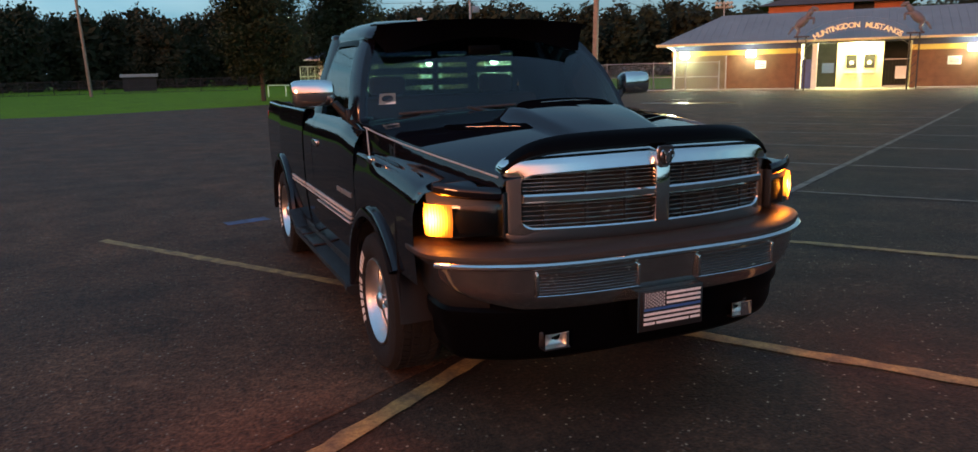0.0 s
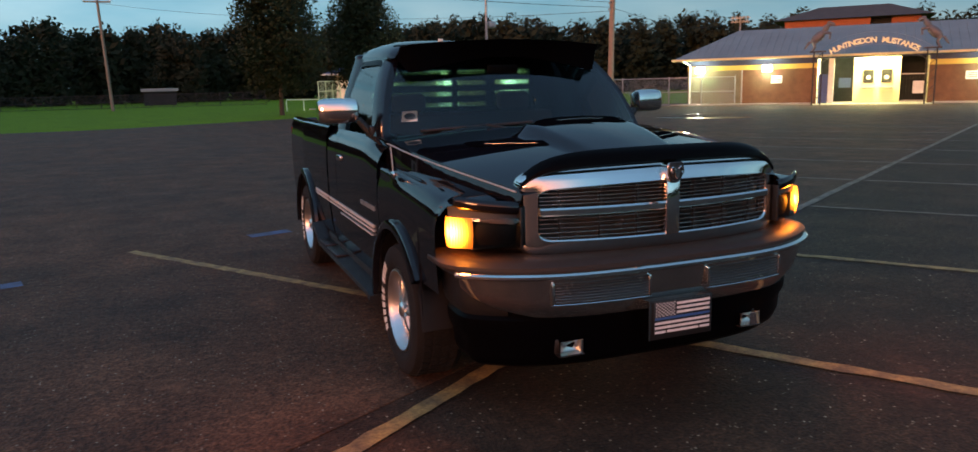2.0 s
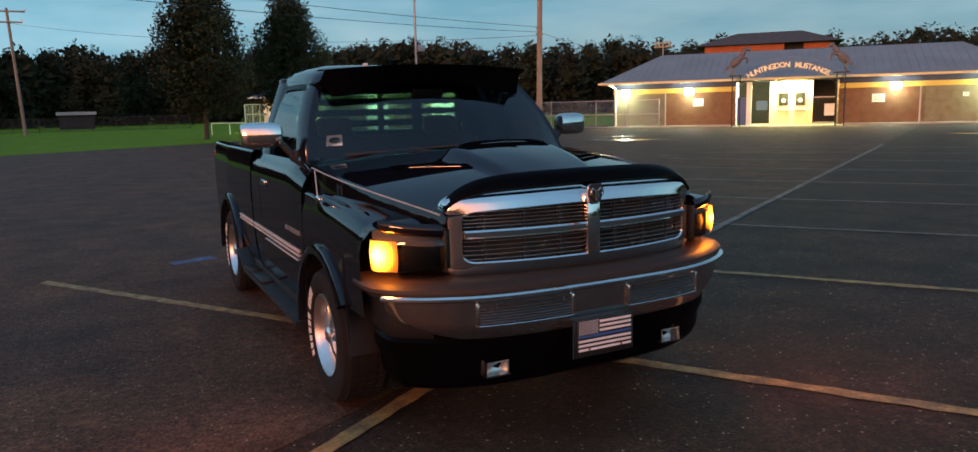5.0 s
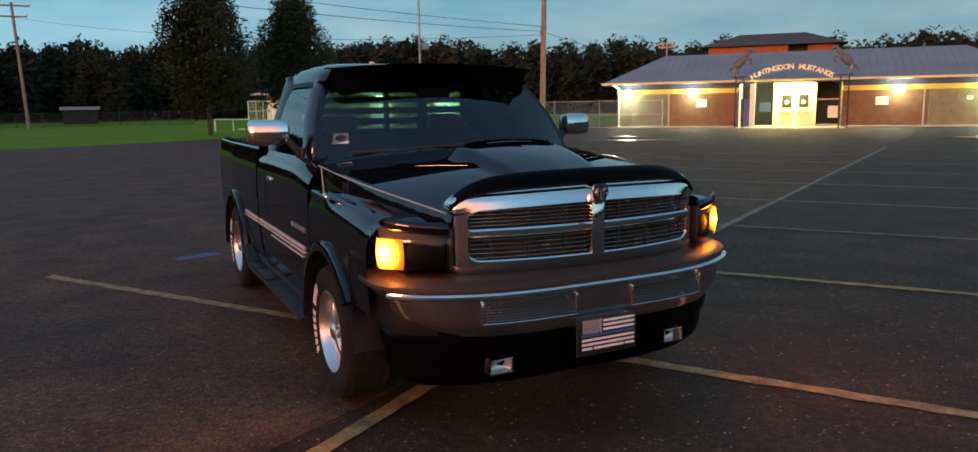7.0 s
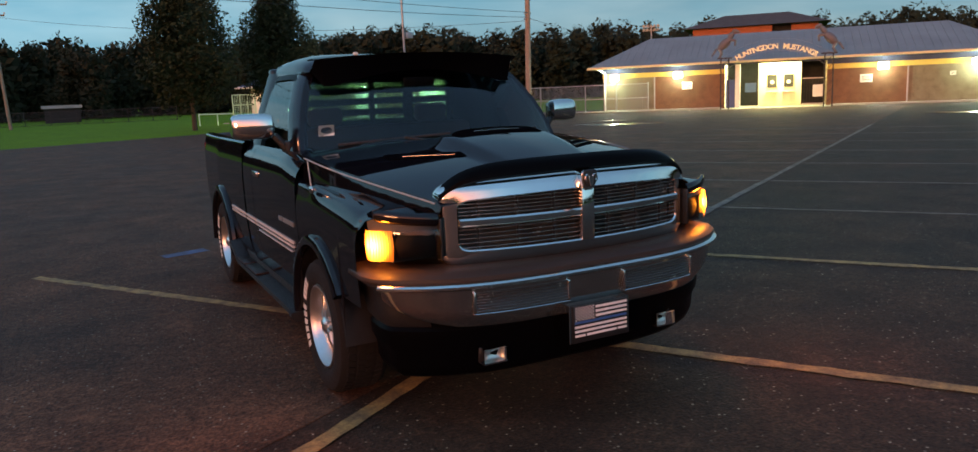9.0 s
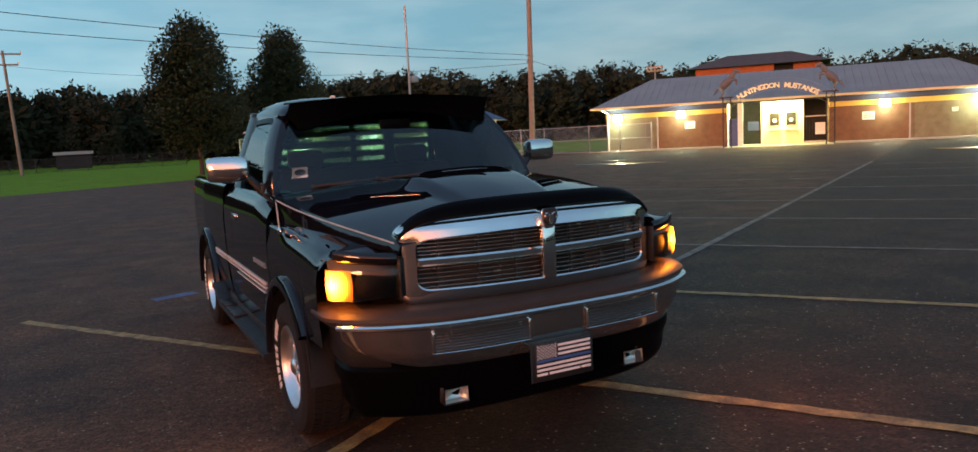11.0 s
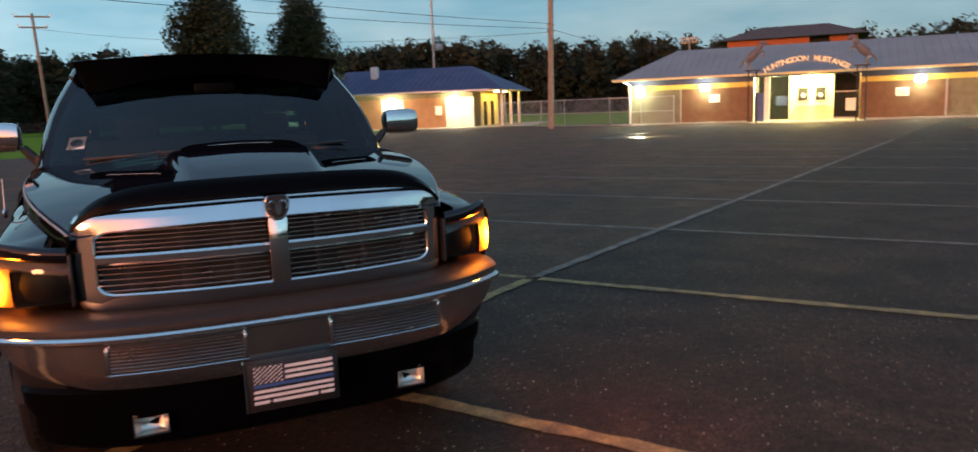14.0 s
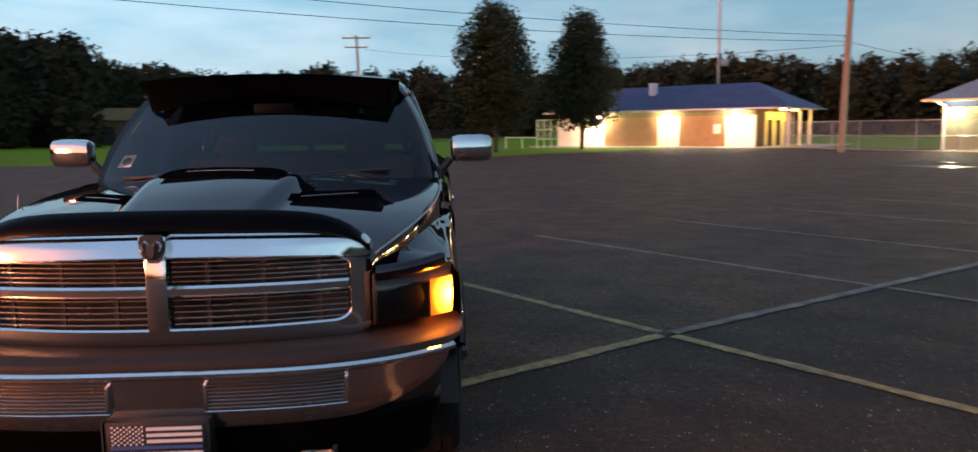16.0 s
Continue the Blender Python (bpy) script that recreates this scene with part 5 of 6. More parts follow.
# The shade of the recess under the pad's ends, drawn as black pieces.
for s in SIDES:
    part("bumper_corner", sweep([(o + 0.045, z) for o, z in CHROME_FACE], lambda x, y: 0.0, 0.16, s), BLACK_PLASTIC, truck, "set-back black piece for the dark recess below the pad")


def bump_y(x):
    return 0.03 + 0.235 * (abs(x) / 0.93) ** 3.6


for s in SIDES:
    lo, hi = sorted((s * 0.155, s * 0.605))
    ins = part("bumper_insert", plan_bar(bmesh.new(), lo, hi, 0.622, 0.714, -0.003, 0.03, bump_y, 0.002), BLACK_PLASTIC, truck, "black slotted bumper insert")
    for k in range(7):
        z = 0.631 + 0.0126 * k
        part("insert_bar", plan_bar(bmesh.new(), lo + 0.006, hi - 0.006, z - 0.002, z + 0.002, -0.009, 0.007, bump_y, 0.0008, 10), BILLET, ins)
    part("insert_trim", plan_bar(bmesh.new(), lo - 0.006, hi + 0.006, 0.614, 0.622, -0.012, 0.02, bump_y, 0.002), CHROME, ins)
    for x in (lo, hi):
        part("insert_trim", boxed(x - 0.006, x + 0.006, bump_y(x) - 0.012, bump_y(x) + 0.01, 0.622, 0.714, 0.002), CHROME, ins)
part("valance", sweep([(0.12, 0.60), (0.075, 0.53), (0.080, 0.47), (0.100, 0.43), (0.105, 0.36), (0.12, 0.32), (0.15, 0.295), (0.25, 0.285)], lambda x, y: 0.0), SMOKE_PLASTIC, truck, "dull black front valance with a low lip")
for s in SIDES:
    fog = part("fog_lamp", boxed(s * 0.49 - 0.062, s * 0.49 + 0.062, 0.165, 0.255, 0.360, 0.438, 0.008), BLACK_PLASTIC, truck, "small rectangular fog lamp, unlit")
    bm = bmesh.new()
    loft(bm, [[(s * 0.49 + u * w, y, 0.399 + v * h) for u, v in ((-1, -1), (1, -1), (1, 1), (-1, 1))] for y, w, h in ((0.122, 0.056, 0.033), (0.138, 0.048, 0.027), (0.152, 0.028, 0.016), (0.158, 0.008, 0.005))], close=True, caps=False)
    part("fog_reflector", bm, POLISHED, fog)
    bm = bmesh.new()
    rows = []
    for i in range(7):
        u = -1 + i / 3
        rows.append([(s * 0.49 + u * 0.055, 0.120 - 0.006 * (1 - u * u), z) for z in (0.367, 0.399, 0.431)])
    part("fog_lens", loft(bm, rows), LAMP_GLASS, fog, "ribbed clear fog lens")
    part("fog_rim", plan_bar(bmesh.new(), s * 0.49 - 0.061, s * 0.49 + 0.061, 0.362, 0.367, 0.0, 0.05, lambda x: 0.116, 0.001, 2), BLACK_PLASTIC, fog)
# number plate with a striped flag
holder = part("plate_bracket", boxed(-0.168, 0.168, 0.006, 0.075, 0.415, 0.598, 0.006), BLACK_PLASTIC, truck, "black plate bracket")
# Chrome sliver on one side stands for the bracket's lamp-lit face.
part("bracket_side", boxed(-0.174, -0.169, 0.0, 0.07, 0.42, 0.598), CHROME, holder)
plate = part("front_plate", boxed(-0.1525, 0.1525, -0.002, 0.004, 0.440, 0.592, 0.001), BLACK_PLASTIC, truck, "black front plate printed with a striped flag")
for k in range(7):
    z = 0.448 + k * 0.0206
    lo = -0.030 if k > 3 else -0.145
    col = FLAG_BLUE if k == 3 else FLAG_WHITE
    if k == 3:
        lo = -0.145
    if k == 0:
        for x0, x1 in ((-0.145, -0.09), (-0.08, 0.085), (0.095, 0.145)):
            part("flag_stripe", boxed(x0, x1, -0.0052, -0.0024, z, z + 0.0105), col, plate)
    else:
        part("flag_stripe", boxed(lo, 0.145, -0.0052, -0.0024, z, z + 0.0105), col, plate)
star = bmesh.new()
for a in range(9):
    for b in range(6 if a % 2 == 0 else 5):
        bmesh.ops.create_circle(star, cap_ends=True, segments=5, radius=0.0042, matrix=pose(-0.138 + 0.019 * b + (0.0095 if a % 2 else 0), -0.0040, 0.527 + a * 0.0072, 90))
part("flag_stars", star, FLAG_WHITE, plate, smooth=False)

# cab sides
def side_section(y, belt_x, belt_z, zb):
    pts = [(belt_x, belt_z), (belt_x + 0.03, belt_z - 0.022), (0.978, belt_z - 0.07), (0.993, belt_z - 0.14), (0.998, 1.0), (0.998, 0.88), (0.994, 0.76), (0.988, 0.66), (0.978, 0.55), (0.965, 0.46), (0.95, 0.40)]
    return [(x, y, max(z, zb)) for x, z in pts]


def door_panel(bm):
    return loft(bm, [side_section(y, 0.915, float(np.interp(y, (1.5, 1.8), (1.222, 1.262))), 0.40) for y in np.linspace(1.503, 2.70, 13)])


def cowl_side(bm):
    rows = []
    for y in np.linspace(1.60, 1.86, 6):
        e, ze = hood_edge(y)
        zt = ze + 0.006
        belt = float(np.interp(y, (1.4, 1.5, 1.8), (1.204, 1.222, 1.262)))
        rows.append([(e - 0.13, y, zt + 0.006), (e - 0.04, y, zt + 0.003), (e - 0.008, y, zt - 0.002), (0.922, y, belt - 0.008), (0.936, y, belt - 0.03)])
    return loft(bm, rows)


both("cowl_side", cowl_side, BLACK_PAINT)
doors = both("door", door_panel, BLACK_PAINT, "gloss black cab door")
both("cab_corner", lambda bm: loft(bm, [side_section(y, 0.915, 1.262, 0.40) for y in np.linspace(2.708, 3.02, 5)]), BLACK_PAINT)
for s, d in zip(SIDES, doors):
    h = part("handle", boxed(s * 0.992 - 0.016, s * 0.992 + 0.016, 2.50, 2.64, 1.06, 1.10, 0.008), CHROME, d, "chrome door handle")
both("rocker", lambda bm: box(bm, 0.86, 0.955, 1.50, 3.80, 0.30, 0.43, 0.02), BLACK_PLASTIC)


def taper(y):
    return float(np.interp(y, (3.05, 4.2, 5.30), (0.0, 0.006, 0.055)))


def bed_panel(bm):
    ys = sorted({3.055, 3.2, 3.4, 3.6, 4.72, 4.9, 5.1, 5.30} | {ARCH_R + 0.455 * math.sin(radians(a)) for a in range(-90, 91, 9)})
    rows = []
    for y in ys:
        zb = arch_low(y, ARCH_R, 0.455, 0.46)
        pts = [(0.90, 1.285), (0.95, 1.285), (0.972, 1.268), (0.975, 1.235), (0.985, 1.21), (0.996, 1.10), (1.0, 1.0), (1.0, 0.90), (0.998, 0.80), (0.994, 0.68), (0.985, 0.56), (0.97, 0.46)]
        rows.append([(x - taper(y), y, max(z, zb)) for x, z in pts])
    return loft(bm, rows)


both("bed_side", bed_panel, BLACK_PAINT, "gloss black cargo bed side", angle=40)
part("tailgate", boxed(-0.86, 0.86, 5.24, 5.29, 0.62, 1.27, 0.015), BLACK_PAINT, truck)
part("bed_floor", boxed(-0.86, 0.86, 3.06, 5.24, 0.70, 0.76), BLACK_PLASTIC, truck)
part("bed_front", boxed(-0.90, 0.90, 3.06, 3.10, 0.70, 1.24), BLACK_PAINT, truck)
both("bed_inner", lambda bm: box(bm, 0.84, 0.88, 3.10, 5.24, 0.70, 1.27), BLACK_PAINT)
part("rear_bumper", boxed(-0.90, 0.90, 5.30, 5.45, 0.50, 0.66, 0.03), CHROME, truck)
both("tail_lamp", lambda bm: box(bm, 0.80, 0.94, 5.27, 5.315, 0.80, 1.20, 0.015), RED_LENS, "red tail lamp")
# side stripes, badge bars, step boards
for s, d in zip(SIDES, doors):
    for z, y0, y1, r in ((0.748, 1.62, 2.68, 0.009), (0.722, 1.62, 2.68, 0.006), (0.690, 1.66, 2.60, 0.004)):
        x = 0.996
        part("side_moulding", boxed(s * x - 0.006, s * x + 0.006, y0, y1, z - r, z + r, 0.002), PINSTRIPE, d, "silver side moulding")
    for k in range(8):
        y = 1.58 + k * 0.043 + (0.02 if k > 5 else 0)
        part("badge_bar", boxed(s * 1.001 - 0.003, s * 1.001 + 0.003, y, y + 0.026, 0.846, 0.872), STEEL, d)


for name in ("cab_corner", "bed_side"):
    for ob in [c for c in truck.children if c.name.split(".")[0] == name]:
        s = 1 if sum(v.co.x for v in ob.data.vertices) > 0 else -1
        y0, y1 = (2.715, 3.015) if name == "cab_corner" else (3.065, 3.62)
        for z, r in ((0.748, 0.009), (0.722, 0.006)):
            part("side_moulding", boxed(s * 0.996 - 0.006, s * 0.996 + 0.006, y0, y1, z - r, z + r, 0.002), PINSTRIPE, ob, "silver side moulding")


def board(bm):
    rows = []
    for y, z in ((1.60, 0.335), (1.66, 0.355), (3.30, 0.365), (3.44, 0.43), (3.60, 0.47)):
        rows.append([(0.90, y, z - 0.06), (1.02, y, z - 0.055), (1.055, y, z - 0.025), (1.05, y, z), (0.95, y, z + 0.01), (0.90, y, z + 0.008)])
    return loft(bm, rows, close=True, caps=True)


boards = both("running_board", board, BLACK_PLASTIC, "black running board under the door")
for s, b in zip(SIDES, boards):
    for y0, y1 in ((2.62, 3.0), (3.04, 3.34)):
        part("step_pad", boxed(*sorted((s * 0.955, s * 1.045)), y0, y1, 0.368, 0.380, 0.003), DARK_REFLECTOR, b, "ribbed metal step pad")
# roof, pillars and glass
bm = bmesh.new()
rows = []
for y, zc, w in ((2.035, 1.794, 0.712), (2.07, 1.812, 0.730), (2.14, 1.832, 0.742), (2.28, 1.850, 0.748), (2.55, 1.864, 0.750), (2.80, 1.858, 0.748), (2.95, 1.838, 0.742), (3.02, 1.806, 0.730), (3.04, 1.775, 0.715)):
    sec = []
    for k in range(-14, 15):
        a = k / 14 * math.pi / 2
        f = abs(math.sin(a))
        sec.append((math.copysign(f ** 0.92, a) * w, y, 1.730 + (zc - 1.730) * max(1 - f ** 7, 0.0) ** 0.55))
    rows.append(sec)
loft(bm, rows)
part("roof", bm, BLACK_PAINT, truck, "gloss black cab roof")
part("roof_marker", boxed(-0.345, -0.315, 2.25, 2.28, 1.845, 1.862, 0.005), WHITE_TRIM, truck)


def wind_bottom(u):
    return Vector((u * 0.875, 1.40 + 0.34 * u * u, 1.262 - 0.012 * u * u))


def wind_top(u):
    return Vector((u * 0.690, 2.045 + 0.07 * u * u, 1.785 - 0.04 * u * u))


def pillar(path):
    def make(bm):
        rows = []
        for (x, y, z), w in path:
            rows.append([(x - 0.02, y - w, z), (x + 0.012, y - w * 0.6, z), (x + 0.018, y + w * 0.6, z), (x - 0.02, y + w, z)])
        return loft(bm, rows, close=True, caps=True)
    return make


bm = bmesh.new()
loft(bm, [[wind_bottom(u / 8).lerp(wind_top(u / 8), f / 6) + Vector((0.028 * math.sin(math.pi * f / 6) * u / 8, -0.03 * math.sin(math.pi * f / 6), 0.012 * math.sin(math.pi * f / 6))) for u in range(-8, 9)] for f in range(7)])
ws = part("windshield", bm, GLASS, truck, "slightly tinted windshield")
ws.visible_shadow = False


def a_pillar(bm):
    rows = []
    for f in range(7):
        g = f / 6
        a = wind_bottom(1).lerp(wind_top(1), g) + Vector((0.028 * math.sin(math.pi * g), -0.03 * math.sin(math.pi * g), 0.012 * math.sin(math.pi * g)))
        rows.append([a + Vector((-0.03, -0.012, 0)), a + Vector((0.014, -0.006, 0)), a + Vector((0.040, 0.05, 0)), a + Vector((0.044, 0.15, 0)), a + Vector((0.0, 0.16, 0)), a + Vector((-0.03, 0.03, 0))])
    return loft(bm, rows, close=True, caps=True)


both("a_pillar", a_pillar, BLACK_PAINT)
both("b_pillar", pillar([((0.905, 2.86, 1.25), 0.15), ((0.84, 2.87, 1.50), 0.13), ((0.74, 2.89, 1.755), 0.13)]), BLACK_PAINT)
both("roof_rail", lambda bm: loft(bm, [[(0.715, y, 1.742), (0.744, y, 1.736), (0.747, y, 1.726), (0.72, y, 1.718)] for y in (2.10, 2.5, 2.9, 3.02)], close=True, caps=True), BLACK_PAINT)


def door_glass(bm):
    rows = []
    for f in range(5):
        g = f / 4
        x = 0.905 - 0.165 * g + 0.026 * math.sin(math.pi * g)
        y0 = 1.80 + 0.36 * g
        rows.append([(x, y0 + (2.80 - y0) * k / 4, 1.26 + 0.475 * g) for k in range(5)])
    return loft(bm, rows)


for g in both("side_window", door_glass, GLASS, "tinted side window"):
    g.visible_shadow = False
both("window_visor", lambda bm: loft(bm, [[(0.748, y, 1.730 - d), (0.762, y, 1.716 - d), (0.772, y, 1.698 - d)] for y, d in ((2.16, 0.022), (2.24, 0.004), (2.5, 0.0), (2.70, 0.0), (2.76, 0.012))]), SMOKE_PLASTIC, "smoked rain visor over the window")
part("cowl", loft(bmesh.new(), [[(u * 0.84, rear_y(u * 0.80) - 0.03, hood_z(u * 0.80, 1.3) - 0.022) for u in np.linspace(-1, 1, 13)], [(u * 0.88, 1.44 + 0.34 * u * u, 1.248 - 0.012 * u * u) for u in np.linspace(-1, 1, 13)]]), BLACK_PLASTIC, truck, "black plastic cowl under the windshield")
for x0, x1 in ((-0.70, -0.05), (0.02, 0.68)):
    bm = bmesh.new()
    ua, ub = x0 / 0.875, x1 / 0.875
    pa, pb = wind_bottom(ua).lerp(wind_top(ua), 0.05), wind_bottom(ub).lerp(wind_top(ub), 0.10)
    rod(bm, pa + Vector((0, -0.03, 0.015)), pb + Vector((0, -0.035, 0.015)), 0.008, sides=6)
    rod(bm, (x1, 1.36, 1.255), pb + Vector((-0.3, -0.04, 0.01)), 0.009, sides=6)
    part("wiper", bm, BLACK_PLASTIC, truck, "black windshield wiper")
bm = bmesh.new()
st = [wind_bottom(u).lerp(wind_top(u), f) + Vector((0, -0.022, 0.008)) for f, u in ((0.17, -0.915), (0.17, -0.815), (0.29, -0.815), (0.29, -0.915))]
bm.faces.new([bm.verts.new(p) for p in st])
sk = part("sticker", bm, NOTICE, ws, "white oval-printed windshield sticker", smooth=False)
bm = bmesh.new()
c = sum(st, Vector()) / 4
ux, uy = (st[1] - st[0]), (st[3] - st[0])
bm.faces.new([bm.verts.new(c + ux * 0.36 * math.cos(a) + uy * 0.30 * math.sin(a) + Vector((0, -0.003, 0.001))) for a in np.linspace(0, 2 * math.pi, 18, endpoint=False)])
part("sticker_mark", bm, BLACK_PLASTIC, sk, smooth=False)
# sun visor over the windshield
bm = bmesh.new()
rows = []
for k in range(-16, 17):
    u = k / 16
    x = u * 0.708
    low = 1.690 - 0.088 * max(0.0, min(1.0, (abs(u) - 0.10) / 0.74)) ** 1.6
    low += 0.09 * max(0, (abs(u) - 0.95) / 0.05)
    top = Vector((x, 2.03 + 0.05 * u * u, 1.828 - 0.020 * u * u))
    lip = Vector((x, 1.862 + 0.05 * u * u, 1.834 - 0.034 * u * u))
    low += 0.036
    f = (low - 1.255) / 0.520
    bot = Vector((x * 0.985, wind_bottom(u * 0.95).lerp(wind_top(u * 0.95), f).y - 0.03 * math.sin(math.pi * f) - 0.014, low))
    rows.append([top, top.lerp(lip, 0.6) + Vector((0, 0, 0.004)), lip, lip.lerp(bot, 0.5) + Vector((0, 0.008, 0)), bot])
loft(bm, rows)
part("sun_visor", thicken(bm, 0.008), SMOKE_PLASTIC, truck, "smoked black exterior sun visor")
# mirrors


def mirror_shell(bm):
    rows = []
    for x, s in ((0.985, 0.55), (0.997, 0.85), (1.025, 0.97), (1.085, 1.0), (1.168, 1.0), (1.204, 0.92), (1.220, 0.70)):
        sec = []
        for k in range(16):
            a = 2 * math.pi * k / 16
            cy, cz = math.cos(a), math.sin(a)
            sy = math.copysign(abs(cy) ** 0.7, cy) * 0.062 * s
            sz = math.copysign(abs(cz) ** 0.55, cz) * 0.077 * s
            sec.append((x, 1.945 + sy + (x - 0.985) * 0.22, 1.416 + sz))
        rows.append(sec)
    return loft(bm, rows, close=True, caps=True)


for s, m in zip(SIDES, both("door_mirror", mirror_shell, CHROME, "chrome door mirror housing")):
    bm = bmesh.new()
    rod(bm, (s * 0.91, 1.93, 1.27), (s * 0.985, 1.94, 1.36), 0.028, 0.022, 8)
    box(bm, *sorted((s * 0.89, s * 0.93)), 1.88, 2.02, 1.25, 1.32, 0.01)
    part("mirror_arm", bm, BLACK_PLASTIC, m)
    part("mirror_glass", boxed(*sorted((s * 1.01, s * 1.18)), 2.030, 2.034, 1.345, 1.465), CHROME, m)
knob = bmesh.new()
bmesh.ops.create_uvsphere(knob, u_segments=14, v_segments=8, radius=1, matrix=Matrix.Translation((-0.992, 1.145, 1.100)) @ Matrix.Diagonal((0.012, 0.034, 0.022, 1)))
part("antenna_base", knob, CHROME, truck, "small chrome antenna base on the fender")
part("antenna_mast", rod(bmesh.new(), (-0.992, 1.145, 1.115), (-0.992, 1.175, 1.25), 0.0042, 0.0034, 8), STEEL, truck, "short bright antenna mast on the fender")
# cabin
part("cabin_floor", boxed(-0.84, 0.84, 1.3, 3.0, 0.40, 0.46), CABIN, truck)
part("dashboard", loft(bmesh.new(), [[(u * 0.80, y, z) for u in np.linspace(-1, 1, 7)] for y, z in ((1.45, 1.225), (1.62, 1.235), (1.85, 1.215), (1.92, 1.15), (1.90, 0.85))]), CABIN, truck, "dark dashboard")
part("bench_seat", boxed(-0.74, 0.74, 2.25, 2.80, 0.72, 0.90, 0.05), CABIN, truck, "dark cloth bench seat")
part("seat_back", boxed(-0.74, 0.74, 2.70, 2.88, 0.85, 1.36, 0.05), CABIN, truck)
for x in (-0.42, 0.42):
    part("headrest", boxed(x - 0.13, x + 0.13, 2.74, 2.84, 1.36, 1.50, 0.04), CABIN, truck)
bm = bmesh.new()
lathe(bm, [(0.018 * math.sin(a), 0.185 + 0.018 * math.cos(a)) for a in np.linspace(0, 2 * math.pi, 9)], 24)
bmesh.ops.transform(bm, matrix=pose(0.40, 2.05, 1.12, 0, 0, 90) @ pose(0, 0, 0, 0, 28, 0), verts=bm.verts)
part("steering_wheel", bm, CABIN, truck)
part("inner_mirror", boxed(-0.11, 0.11, 1.98, 2.0, 1.62, 1.68, 0.01), BLACK_PLASTIC, truck)
part("cab_back", boxed(-0.90, 0.90, 2.98, 3.02, 0.45, 1.285), BLACK_PAINT, truck)
rw = part("rear_window", boxed(-0.66, 0.66, 2.985, 2.99, 1.285, 1.72), REAR_GLASS, truck, "rear window behind a slatted louvre")
rw.visible_shadow = False
for k in range(5):
    z = 1.342 + k * 0.083
    part("louvre_slat", boxed(-0.68, 0.68, 3.02, 3.05, z, z + 0.050, 0.004), BLACK_PLASTIC, rw)
for x, w in ((-0.66, 0.02), (0.025, 0.024), (0.327, 0.042), (0.69, 0.02)):
    part("louvre_bar", boxed(x - w, x + w, 3.012, 3.03, 1.285, 1.78, 0.003), BLACK_PLASTIC, rw)
both("rear_pillar", lambda bm: box(bm, 0.66, 0.75, 2.94, 3.03, 1.27, 1.79, 0.02), BLACK_PAINT)
both("cab_corner_panel", lambda bm: loft(bm, [[(0.69, y, z), (x, y, z)] for x, y, z in ((0.905, 3.0, 1.25), (0.84, 3.0, 1.50), (0.74, 3.0, 1.78))]), BLACK_PAINT)
part("rear_header", boxed(-0.68, 0.68, 2.97, 3.03, 1.72, 1.81, 0.01), BLACK_PAINT, truck)
# wheels


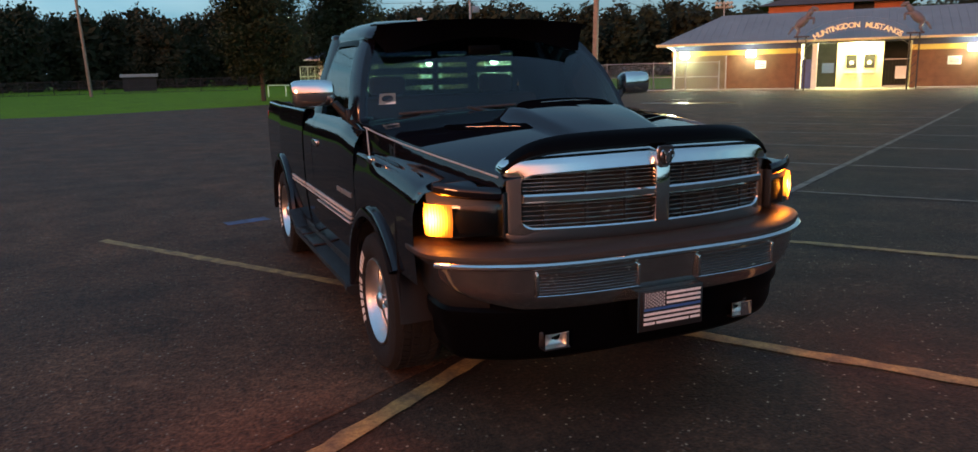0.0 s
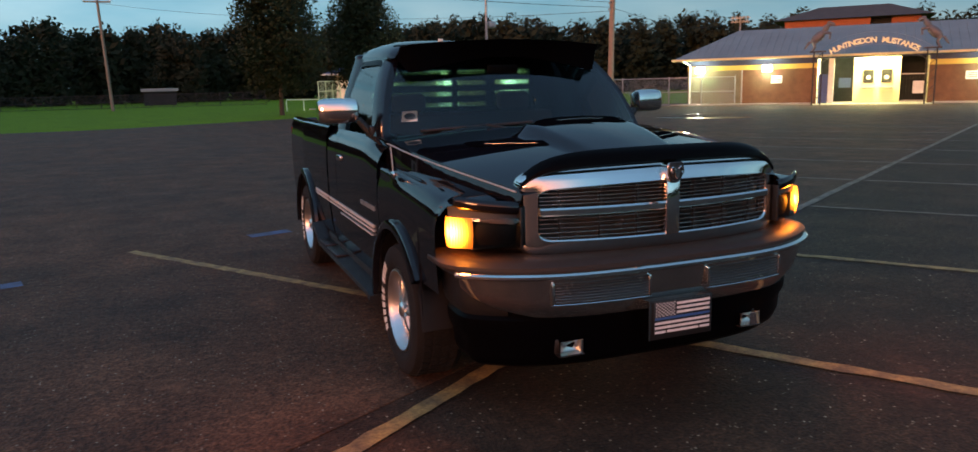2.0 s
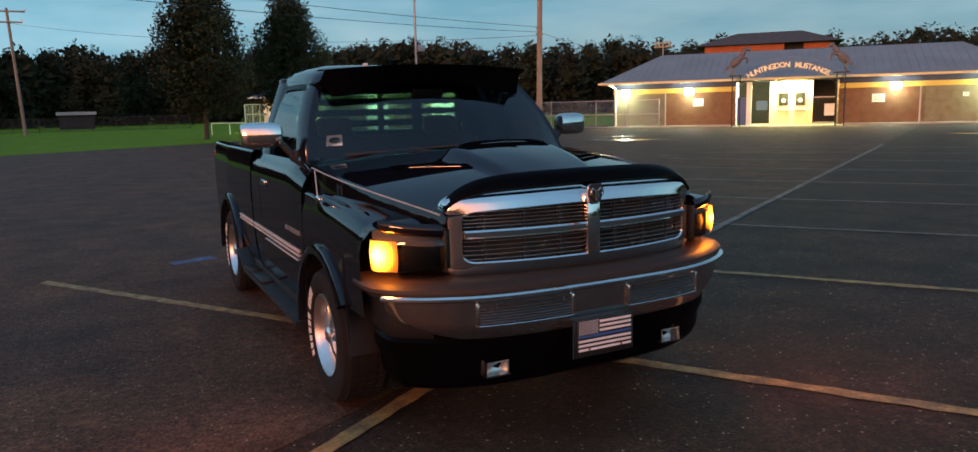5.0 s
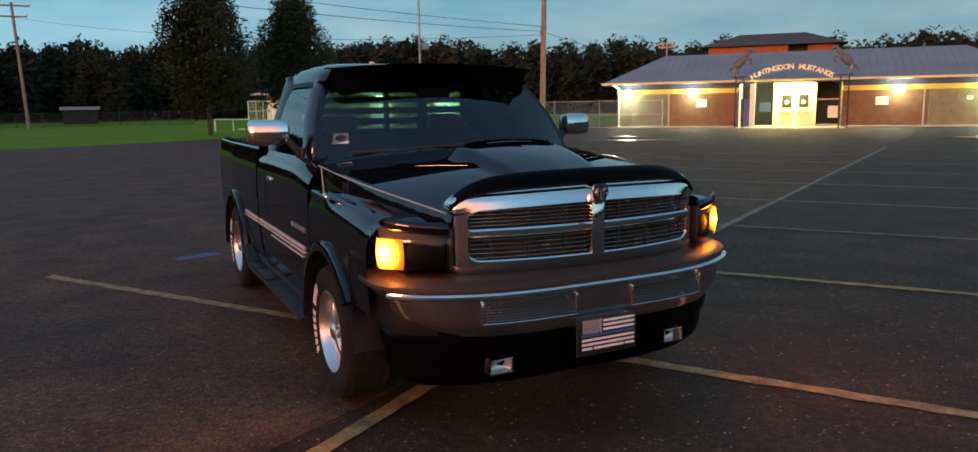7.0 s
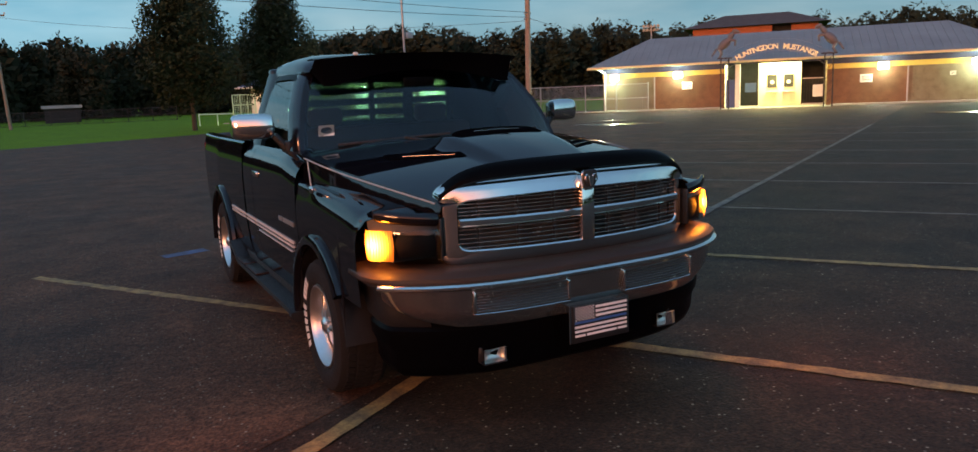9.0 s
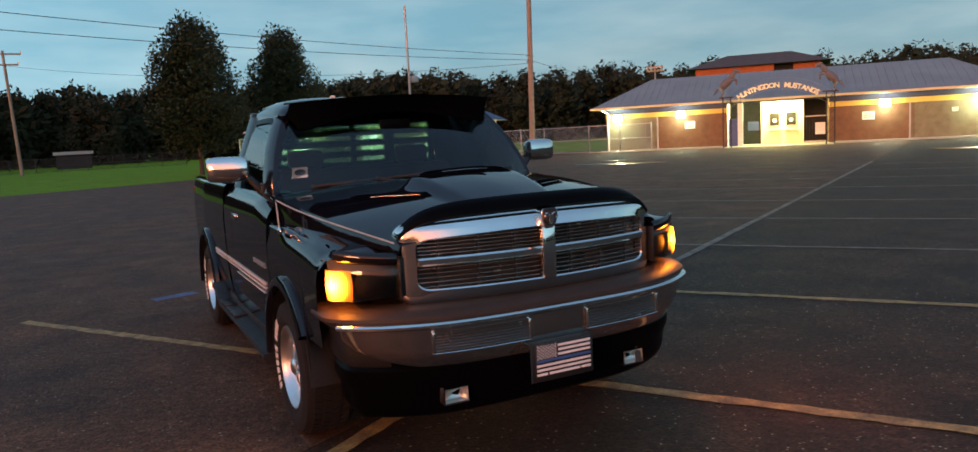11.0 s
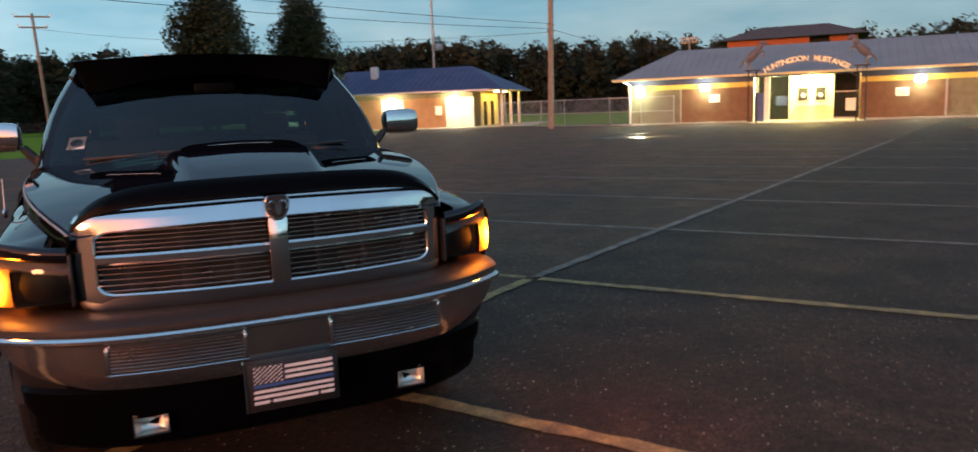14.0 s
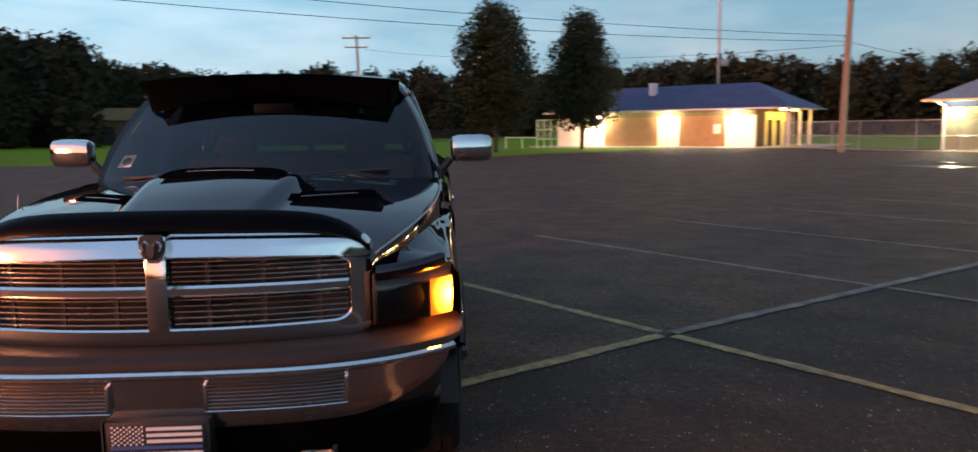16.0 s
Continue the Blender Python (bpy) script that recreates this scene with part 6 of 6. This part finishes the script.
def build_wheel(s, y):
    """Tyre, deep polished dish, five spokes, hub cap and raised white blocks on the sidewall. s: the side that it faces."""
    w = empty("wheel", pose(s * 0.865, y, HUB_Z))
    w.parent = truck
    bm = bmesh.new()
    prof = [(-0.11, 0.222), (-0.135, 0.26), (-0.137, 0.315), (-0.125, 0.345), (-0.10, 0.357), (0, 0.360), (0.10, 0.357), (0.125, 0.345), (0.137, 0.315), (0.135, 0.26), (0.118, 0.226), (0.11, 0.220)]
    tyre = part("tyre", lathe(bm, [(s * a, r) for a, r in prof], 56), RUBBER, w, "black tyre with white sidewall blocks")
    bm = bmesh.new()
    for k in range(56):
        a = 2 * math.pi * k / 56
        for x in (-0.075, -0.025, 0.025, 0.075):
            bmesh.ops.create_cube(bm, size=1, matrix=Matrix.Rotation(a + (0.05 if x > 0 else 0), 4, "X") @ Matrix.LocRotScale((x, 0, 0.360), Euler((0, 0, 0.3 if x > 0 else -0.3)), (0.038, 0.028, 0.008)))
    tagged(part("tread", bm, RUBBER, tyre, smooth=False), kind="stuff")
    rim = part("rim", lathe(bmesh.new(), [(s * a, r) for a, r in ((0.112, 0.226), (0.126, 0.224), (0.128, 0.217), (0.112, 0.212), (0.10, 0.203), (0.02, 0.195), (-0.03, 0.185), (-0.035, 0.02))], 48), POLISHED, w, "deep polished alloy rim")
    for k in range(5):
        a = 2 * math.pi * k / 5 + 0.3
        bm = bmesh.new()
        rows = []
        for r, hw, x in ((0.03, 0.030, 0.098), (0.08, 0.024, 0.094), (0.14, 0.028, 0.078), (0.200, 0.044, 0.064)):
            rows.append([(s * (x - 0.03), -hw, r), (s * x, -hw * 0.7, r), (s * (x + 0.006), 0, r), (s * x, hw * 0.7, r), (s * (x - 0.03), hw, r)])
        loft(bm, rows, close=True, caps=True)
        bmesh.ops.transform(bm, matrix=Matrix.Rotation(a, 4, "X"), verts=bm.verts)
        part("spoke", bm, POLISHED, rim)
    part("hub_cap", lathe(bmesh.new(), [(s * 0.05, 0.05), (s * 0.106, 0.046), (s * 0.120, 0.03), (s * 0.124, 0.0)], 20), POLISHED, rim)
    # eleven raised white blocks in two groups along the rear of the sidewall
    for first, count, step in ((128, 6, 8.9), (69, 4, 7.6)):
        for k in range(count):
            a0 = radians(first - k * step)
            bm = bmesh.new()
            rows = []
            for j in range(4):
                a = a0 - radians(6.4) * j / 3
                rows.append([(s * xx, math.sin(a) * r, math.cos(a) * r) for xx, r in ((0.1362, 0.256), (0.1392, 0.260), (0.1408, 0.302), (0.1385, 0.309))])
            part("white_block", loft(bm, rows), LETTER_WHITE, tyre, "raised white sidewall block")
    return w


for s in SIDES:
    for y in (ARCH_F, ARCH_R):
        build_wheel(s, y)
# underbody and inner arches
both("inner_arch", lambda bm: loft(bm, [[(x, ARCH_F + 0.43 * math.cos(radians(a)), HUB_Z + 0.43 * math.sin(radians(a))) for x in (0.60, 0.99)] for a in range(0, 181, 15)]), BLACK_PLASTIC)
both("inner_arch", lambda bm: loft(bm, [[(x, ARCH_R + 0.44 * math.cos(radians(a)), HUB_Z + 0.44 * math.sin(radians(a))) for x in (0.60, 0.99)] for a in range(0, 181, 15)]), BLACK_PLASTIC)
part("frame", boxed(-0.58, 0.58, 0.45, 5.2, 0.34, 0.50), BLACK_PLASTIC, truck)
part("engine_bay", boxed(-0.60, 0.60, 0.24, 1.35, 0.50, 1.06), BLACK_PLASTIC, truck)
for y in (ARCH_F, ARCH_R):
    part("axle", rod(bmesh.new(), (-0.86, y, HUB_Z), (0.86, y, HUB_Z), 0.05), IRON, truck)
